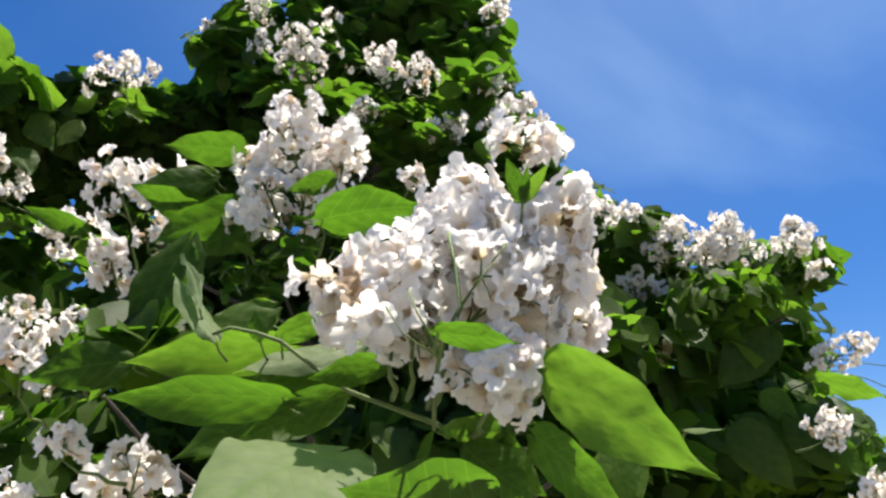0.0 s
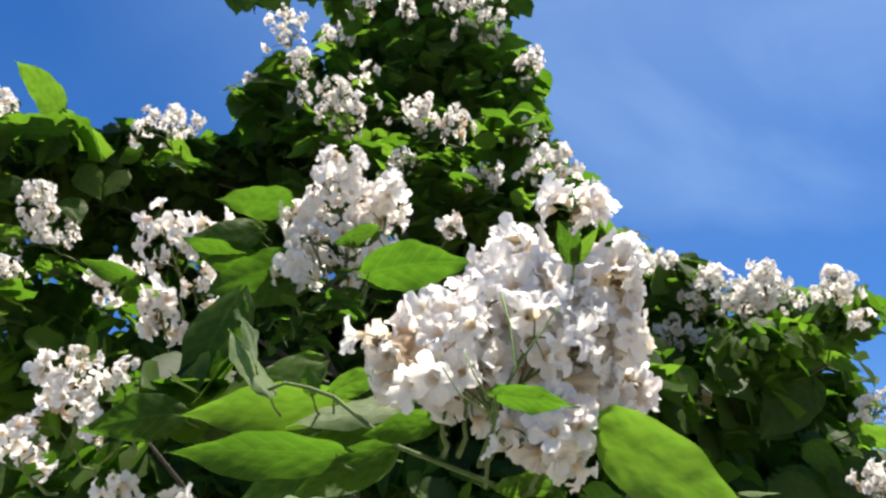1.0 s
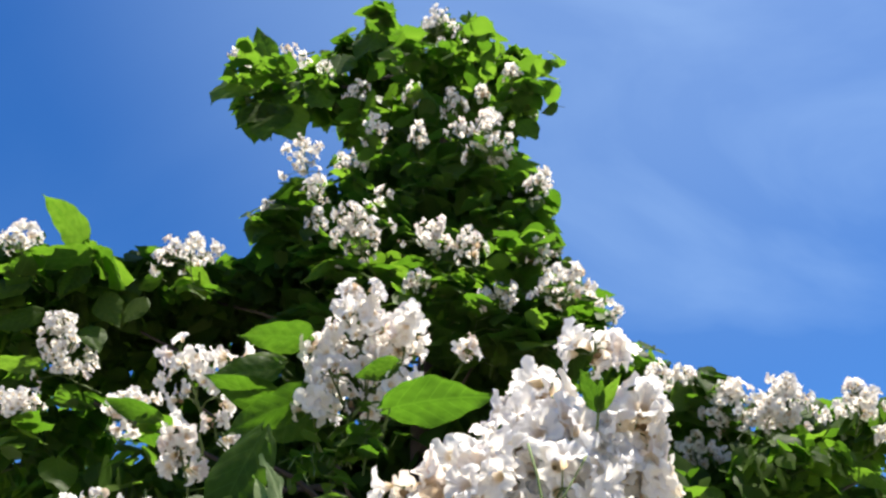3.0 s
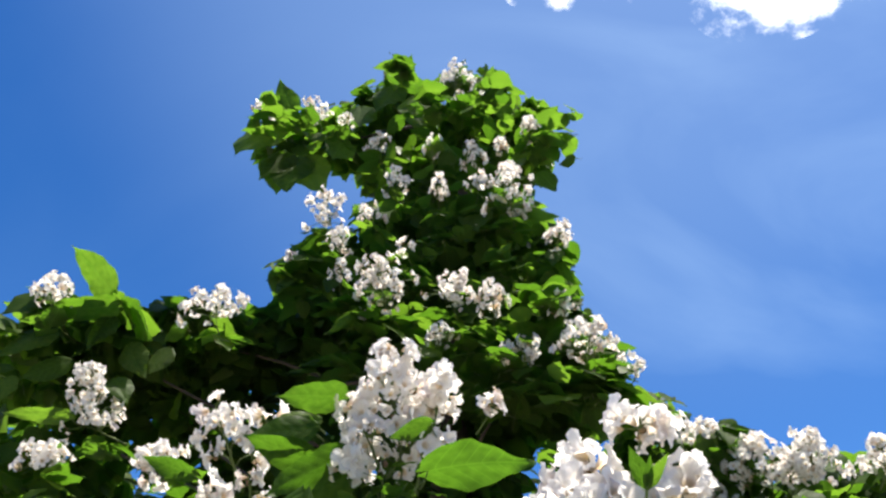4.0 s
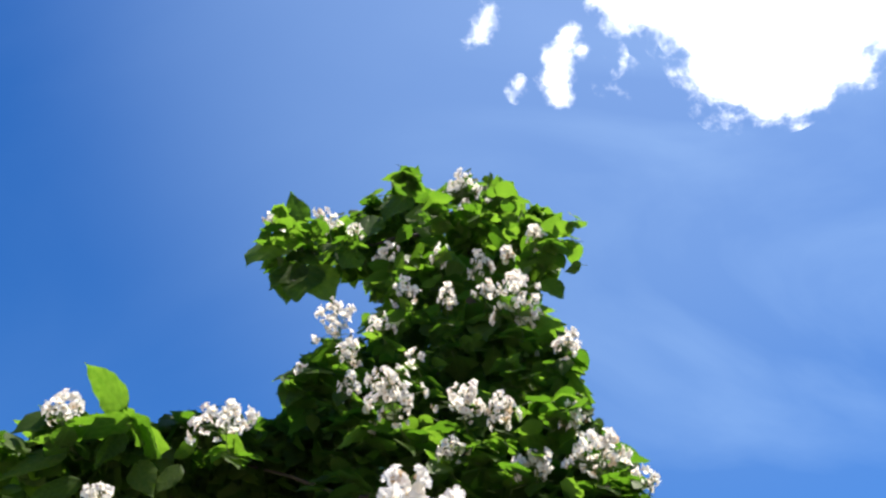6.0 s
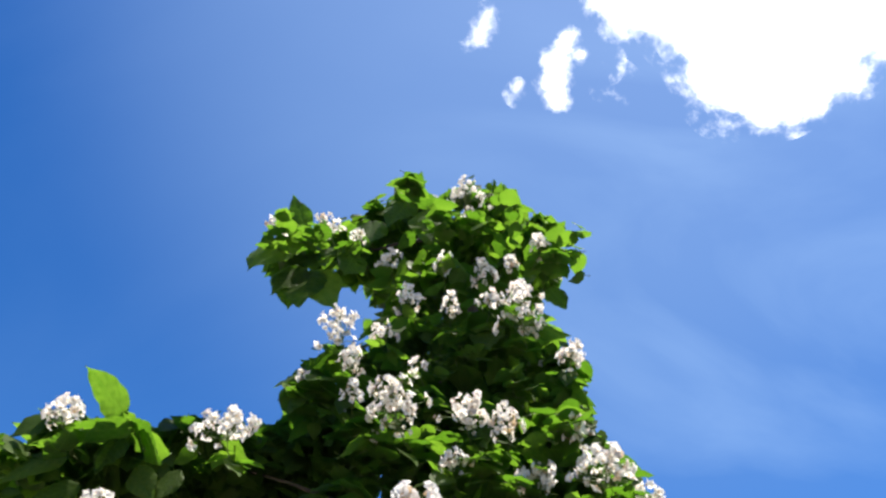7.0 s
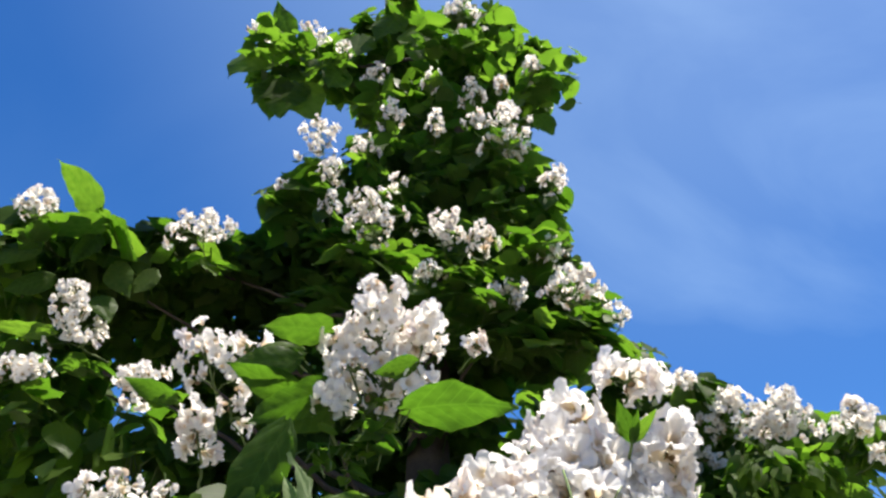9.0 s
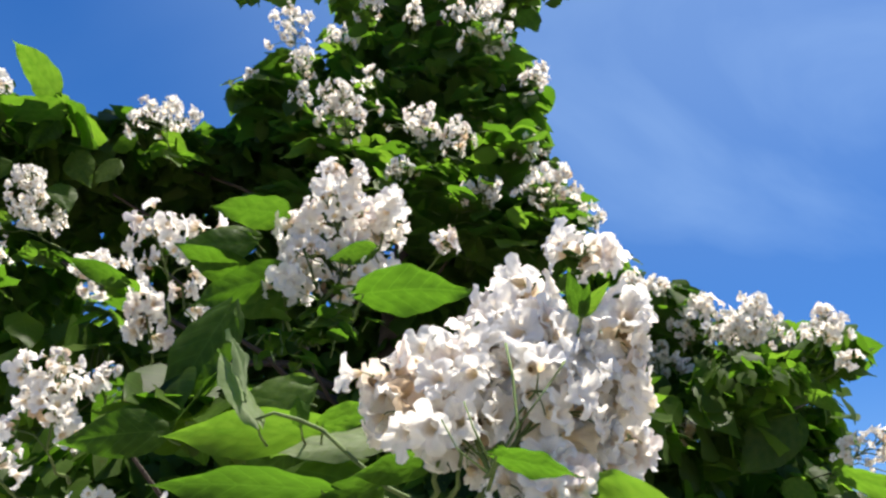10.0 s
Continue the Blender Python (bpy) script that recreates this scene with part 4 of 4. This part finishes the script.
leaf(-0.223, 0.95, 1.818, -0.297, 0.93, 1.76, -0.05, -0.98, -0.1, 0.8)
leaf(-0.226, 0.985, 1.834, -0.291, 0.965, 1.771, -0.05, -0.98, -0.1, 0.8)
leaf(0.195, 0.62, 1.688, 0.218, 0.6, 1.685, 0.1, -0.5, 0.45, 0.35, "pale curled leaf edge", pale=True)
leaf(-0.33, 1.12, 2.23, -0.429, 1.04, 2.201, -0.1, 0.45, 0.7, 0.62)
leaf(-0.167, 0.99, 2.043, -0.005, 0.92, 2.05, -0.03, 0.6, 0.62, 0.48)
leaf(-0.151, 1.05, 2.067, -0.046, 1.0, 2.049, 0.05, 0.68, 0.55, 0.6)
leaf(-0.173, 1.1, 2.164, -0.242, 1.08, 2.131, 0.0, 0.6, 0.6, 0.6)
leaf(-0.38, 1.12, 2.174, -0.485, 1.08, 2.143, -0.05, -0.98, -0.1, 0.6)
leaf(-0.384, 1.155, 2.201, -0.476, 1.115, 2.167, -0.05, -0.98, -0.1, 0.6)
leaf(-0.311, 1.1, 2.112, -0.433, 1.03, 2.039, -0.1, 0.55, 0.6, 0.5)
leaf(-0.379, 1.14, 2.12, -0.482, 1.06, 2.138, -0.1, 0.62, 0.55, 0.55)
leaf(-0.306, 1.16, 2.127, -0.41, 1.12, 2.034, -0.05, -0.98, -0.1, 0.7)
leaf(-0.307, 1.195, 2.152, -0.399, 1.155, 2.054, -0.05, -0.98, -0.1, 0.7)
leaf(-0.608, 1.2, 2.124, -0.68, 1.12, 2.138, -0.12, 0.55, 0.62, 0.42)
leaf(-0.221, 1.14, 2.047, -0.288, 1.12, 2.004, 0.0, 0.65, 0.5, 0.6)
leaf(0.896, 2.1, 2.166, 0.743, 2.07, 2.003, -0.05, -0.98, -0.1, 0.75)
leaf(0.927, 2.135, 2.192, 0.796, 2.105, 2.022, -0.05, -0.98, -0.1, 0.75)
leaf(0.984, 2.07, 2.28, 0.855, 2.04, 2.198, 0.2, -0.6, 0.45, 0.7)
leaf(0.925, 2.01, 2.22, 1.002, 1.98, 2.17, 0.15, 0.6, 0.55, 0.6)
leaf(0.913, 1.89, 1.989, 1.046, 1.78, 1.92, 0.15, 0.55, 0.62, 0.5)
leaf(0.854, 2.07, 1.986, 0.937, 2.04, 1.927, 0.1, 0.7, 0.5, 0.85)
leaf(0.904, 2.04, 1.912, 1.037, 1.95, 1.753, -0.05, -0.98, -0.1, 0.6)
leaf(0.935, 2.075, 1.933, 1.093, 1.985, 1.766, -0.05, -0.98, -0.1, 0.6)
leaf(0.764, 2.07, 1.897, 0.89, 2.01, 1.747, -0.05, -0.98, -0.1, 0.75)
leaf(0.792, 2.105, 1.917, 0.944, 2.045, 1.76, -0.05, -0.98, -0.1, 0.75)
leaf(0.971, 1.98, 1.866, 1.025, 1.94, 1.752, 0.2, 0.65, 0.5, 0.5)
leaf(0.763, 2.13, 2.227, 0.632, 2.1, 2.09, -0.05, -0.98, -0.1, 0.75)
leaf(0.791, 2.165, 2.254, 0.684, 2.135, 2.11, -0.05, -0.98, -0.1, 0.75)
leaf(0.583, 2.16, 2.537, 0.507, 2.13, 2.442, 0.1, 0.65, 0.55, 0.8)
leaf(0.561, 2.16, 2.49, 0.644, 2.13, 2.458, 0.1, 0.65, 0.55, 0.7)
# leaves of the ridge and the leader
leaf(-0.433, 2.389, 4.459, -0.52, 2.31, 4.528, 0.05, 0.42, 0.85, 0.75)
leaf(-0.434, 2.39, 4.469, -0.397, 2.345, 4.601, 0.05, 0.42, 0.85, 0.75)
leaf(-0.428, 2.387, 4.448, -0.302, 2.306, 4.37, 0.05, 0.42, 0.85, 0.7)
leaf(-0.465, 2.381, 4.417, -0.522, 2.299, 4.202, 0.0, -0.99, -0.05, 0.8)
leaf(-0.025, 2.383, 4.424, 0.008, 2.324, 4.477, 0.05, 0.42, 0.85, 0.6)
leaf(-0.019, 2.383, 4.424, 0.077, 2.317, 4.369, 0.05, 0.42, 0.85, 0.6)
leaf(-0.362, 2.339, 4.303, -0.326, 2.258, 4.033, 0.0, -0.99, -0.05, 0.8)
leaf(-0.954, 2.383, 4.3, -1.017, 2.322, 4.463, -0.5, 0.35, 0.8, 0.75)
leaf(-0.86, 2.386, 4.317, -0.783, 2.322, 4.206, 0.05, 0.42, 0.85, 0.8)
leaf(-1.017, 2.368, 4.216, -1.137, 2.235, 3.904, -0.25, -0.95, -0.1, 0.85)
leaf(-0.923, 2.347, 3.983, -1.003, 2.27, 3.8, 0.0, -0.99, -0.05, 0.85)
leaf(-0.893, 2.343, 3.959, -0.874, 2.25, 3.698, 0.0, -0.99, -0.05, 0.85)
leaf(-0.854, 2.342, 3.955, -0.762, 2.255, 3.723, 0.0, -0.99, -0.05, 0.85)
leaf(-0.964, 2.35, 4, -0.967, 2.285, 3.765, 0.0, -0.99, -0.05, 0.85)
leaf(-0.774, 2.326, 4.108, -0.775, 2.242, 3.884, 0.05, 0.42, 0.85, 0.8)
leaf(-0.677, 2.315, 4.045, -0.706, 2.234, 3.838, 0.05, 0.42, 0.85, 0.8)
leaf(-0.726, 2.368, 4.217, -0.599, 2.3, 4.084, 0.05, 0.42, 0.85, 0.8)
leaf(-0.626, 2.383, 4.297, -0.628, 2.295, 4.057, 0.0, -0.99, -0.05, 0.8)
leaf(0.189, 2.257, 3.966, 0.29, 2.145, 3.825, 0.05, 0.42, 0.85, 0.45)
leaf(0.197, 2.257, 3.964, 0.227, 2.204, 4.036, 0.05, 0.42, 0.85, 0.7)
leaf(0.056, 2.226, 3.795, 0.281, 2.15, 3.853, 0.1, -0.8, 0.3, 0.5)
leaf(0.162, 2.204, 3.68, 0.211, 2.133, 3.528, 0.0, -0.99, -0.05, 0.6)
leaf(-0.258, 2.238, 3.86, -0.146, 2.15, 3.731, 0.05, 0.42, 0.85, 0.75)
leaf(-0.064, 2.27, 4.037, 0.032, 2.176, 3.879, 0.05, 0.42, 0.85, 0.7)
leaf(-0.135, 2.298, 4.199, -0.032, 2.202, 4.025, 0.05, 0.42, 0.85, 0.7)
leaf(-0.437, 2.27, 3.92, -0.501, 2.204, 3.794, 0.05, 0.42, 0.85, 0.7)
leaf(-0.67, 2.14, 3.346, -0.768, 2.032, 3.214, -0.2, 0.35, 0.85, 0.8)
leaf(-0.726, 2.115, 3.219, -0.804, 2.024, 3.071, -0.3, -0.9, 0.1, 0.8)
leaf(-0.564, 2.07, 3.201, -0.454, 2.012, 3.166, 0.05, 0.42, 0.85, 0.55)
leaf(-0.492, 2.025, 2.976, -0.562, 1.956, 2.98, 0.05, 0.42, 0.85, 0.7)
leaf(-0.475, 2.021, 2.956, -0.608, 1.94, 2.848, 0.05, 0.42, 0.85, 0.5)
leaf(-0.313, 2.02, 2.908, -0.215, 1.96, 2.883, 0.05, 0.42, 0.85, 0.7)
leaf(-0.143, 2.011, 3.006, -0.124, 1.94, 2.823, 0, 0.6, 0.7, 0.6)
leaf(-0.166, 2, 2.887, -0.088, 1.95, 2.78, 0.05, 0.42, 0.85, 0.6)
leaf(-0.109, 1.98, 2.816, -0.033, 1.92, 2.683, 0.05, 0.42, 0.85, 0.6)
leaf(-0.076, 1.98, 2.772, -0.013, 1.93, 2.751, 0.05, 0.42, 0.85, 0.6)
leaf(-0.135, 1.98, 2.738, -0.193, 1.94, 2.666, 0.05, 0.42, 0.85, 0.6)
leaf(0.099, 1.98, 2.808, -0.028, 1.91, 2.831, 0.05, 0.42, 0.85, 0.7)
leaf(0.202, 1.95, 2.667, 0.363, 1.86, 2.642, 0.15, 0.5, 0.8, 0.62)
leaf(0.232, 1.95, 2.648, 0.154, 1.9, 2.56, 0.05, 0.42, 0.85, 0.7)
leaf(0.142, 1.96, 2.712, 0.05, 1.9, 2.617, 0.05, 0.42, 0.85, 0.7)
leaf(0.12, 1.96, 2.659, 0.119, 1.9, 2.529, 0, 0.7, 0.6, 0.7)
leaf(0.342, 1.96, 2.603, 0.409, 1.88, 2.487, 0.2, 0.55, 0.75, 0.65)
leaf(0.035, 1.96, 2.628, -0.004, 1.92, 2.544, 0.05, 0.42, 0.85, 0.8)
leaf(0.253, 1.96, 2.617, 0.288, 1.92, 2.513, 0.1, -0.9, -0.1, 0.8)
leaf(0.076, 2.16, 3.45, 0.212, 2.061, 3.367, 0.05, 0.42, 0.85, 0.5)
leaf(0.172, 2.106, 3.173, 0.261, 2.018, 3.039, 0.2, 0.45, 0.8, 0.6)
leaf(-0.259, 2.157, 3.328, -0.243, 2.083, 3.163, 0, 0.6, 0.7, 0.7)
leaf(-0.029, 2.153, 3.307, 0.041, 2.089, 3.19, 0.05, 0.42, 0.85, 0.7)
leaf(-0.16, 2.174, 3.521, -0.231, 2.086, 3.39, 0.05, 0.42, 0.85, 0.7)
leaf(-0.105, 2.17, 3.499, -0.098, 2.067, 3.287, 0, 0.6, 0.7, 0.7)
leaf(-0.039, 2.175, 3.526, 0.028, 2.082, 3.365, 0.05, 0.42, 0.85, 0.7)
leaf(-0.281, 2.18, 3.55, -0.37, 2.101, 3.466, 0.05, 0.42, 0.85, 0.6)
leaf(-0.545, 2.163, 3.515, -0.575, 2.092, 3.422, 0.05, 0.42, 0.85, 0.8)
leaf(-1.31, 1.93, 3.024, -1.435, 1.88, 3.168, -0.25, 0.35, 0.85, 0.8)
leaf(-1.275, 1.93, 2.961, -1.47, 1.85, 2.908, -0.1, 0.45, 0.8, 0.6)
leaf(-1.255, 1.95, 2.96, -1.083, 1.9, 2.843, 0.05, 0.42, 0.85, 0.8)
leaf(-1.299, 1.95, 2.928, -1.312, 1.9, 2.794, 0.05, -0.98, -0.05, 0.8)
leaf(-1.458, 1.92, 2.876, -1.57, 1.82, 2.752, -0.2, -0.6, -0.2, 0.62)
leaf(-1.317, 1.993, 3.014, -1.17, 1.93, 2.909, 0.05, 0.42, 0.85, 0.85)
leaf(-1.236, 1.982, 2.96, -1.105, 1.93, 2.869, 0.05, 0.42, 0.85, 0.85)
leaf(-1.304, 1.95, 2.908, -1.325, 1.9, 2.803, 0.05, 0.42, 0.85, 0.7)
leaf(-1.073, 2.02, 2.933, -1.12, 1.97, 2.847, 0.05, 0.42, 0.85, 0.7)
leaf(-0.98, 2.02, 2.949, -0.839, 1.97, 2.867, 0.05, 0.42, 0.85, 0.6)
leaf(-0.936, 2.02, 2.915, -0.917, 1.98, 2.821, 0.05, 0.42, 0.85, 0.8)
leaf(-1.194, 1.9, 2.683, -1.134, 1.86, 2.6, 0.2, -0.7, 0.4, 0.9)
leaf(-1.488, 1.85, 2.675, -1.509, 1.82, 2.593, 0.0, -0.99, -0.05, 0.9)
leaf(-1.245, 1.8, 2.522, -1.375, 1.7, 2.499, -0.1, 0.5, 0.75, 0.4)
leaf(-1.394, 1.95, 2.774, -1.506, 1.9, 2.7, 0.0, -0.99, -0.05, 0.7)
leaf(-1.124, 2.05, 2.86, -1.164, 2.02, 2.758, 0.0, -0.99, -0.05, 0.8)
leaf(-1.235, 2, 2.85, -1.166, 1.97, 2.734, 0.0, -0.99, -0.05, 0.8)


def finish_tree():
    """The joined shoots and the joined leaves of the inner crown."""
    twigs = mesh_object("brushwood", TWIGS.verts, TWIGS.faces, STALK, label="thin green-brown shoots")
    tagged(under_tree(twigs), kind="stuff")
    crown = mesh_object("foliage", np.concatenate(FOLIAGE["verts"]), FOLIAGE["faces"], LEAF, uvs=np.concatenate(FOLIAGE["uvs"]), label="dense heart-shaped green leaves")
    tagged(under_tree(crown), kind="stuff")


finish_tree()


# ---------------------------------------------------------------- clouds
def cloud(x, y, z, puffs, label, thick=1.0):
    """A heap of overlapping puffs, each a lumpy dome; x of the uv says how dense it is, from the rim (0) inwards (1)."""
    rng = random.Random(int(x + 3 * y))
    centre = Vector((x, y, z))
    back = centre.normalized()
    right = back.cross(Vector((0, 0, 1))).normalized()
    up = right.cross(back)
    verts, faces, uvs = [], [], []
    for px, py, pr in puffs:
        k0 = len(verts)
        off = rng.uniform(-20, 20)
        n, rings = 40, 10
        verts.append(right * px + up * py + back * (off - 0.35 * pr))
        uvs.append((thick, 0))
        for j in range(1, rings + 1):
            s = j / rings
            for i in range(n):
                a = 2 * math.pi * i / n
                rr = pr * s * (1 + 0.15 * noise.noise((math.cos(a) * 1.7 + px, math.sin(a) * 1.7, py * 0.02)))
                lump = 0.10 * pr * noise.noise((rr * math.cos(a) * 0.03 + px, rr * math.sin(a) * 0.03, 1))
                verts.append(right * (px + rr * math.cos(a)) + up * (py + rr * math.sin(a)) + back * (off - 0.35 * pr * math.cos(1.5 * s) + lump))
                uvs.append((thick * (1 - s), 0))
        for i in range(n):
            faces.append((k0, k0 + 1 + i, k0 + 1 + (i + 1) % n))
        for j in range(rings - 1):
            for i in range(n):
                q = (i + 1) % n
                faces.append((k0 + 1 + j * n + i, k0 + 1 + (j + 1) * n + i, k0 + 1 + (j + 1) * n + q, k0 + 1 + j * n + q))
    ob = mesh_object("cloud", verts, faces, CLOUD, uvs=uvs)
    ob.location = centre
    return tagged(ob, label, "cloud", "clouds in the sky", "structure")


cloud(296.281, 476.164, 705.519, ((20, 25, 125), (95, 0, 90), (75, 70, 120), (170, 50, 110), (0, 100, 95), (-78, 128, 66), (-24, 62, 60), (40, -35, 60), (230, 80, 110)), "large dazzling white cloud, its sunlight put in as glow")
cloud(90.483, 510.550, 737.231, ((0, 0, 27), (-2, -24, 20), (3, 22, 22), (22, 38, 15), (30, 18, 12)), "small ragged white cloud", 0.42)
cloud(8.278, 470.477, 768.814, ((0, 0, 26), (12, 5, 18), (10, 24, 15)), "small thin white cloud", 0.24)
cloud(44.811, 524.993, 731.242, ((0, 0, 15), (3, 9, 10)), "faint wisp of white cloud", 0.16)
cloud(156.909, 514.902, 722.844, ((0, 0, 30), (-8, 24, 26), (12, -14, 20)), "faint veil of thin white cloud", -0.12)
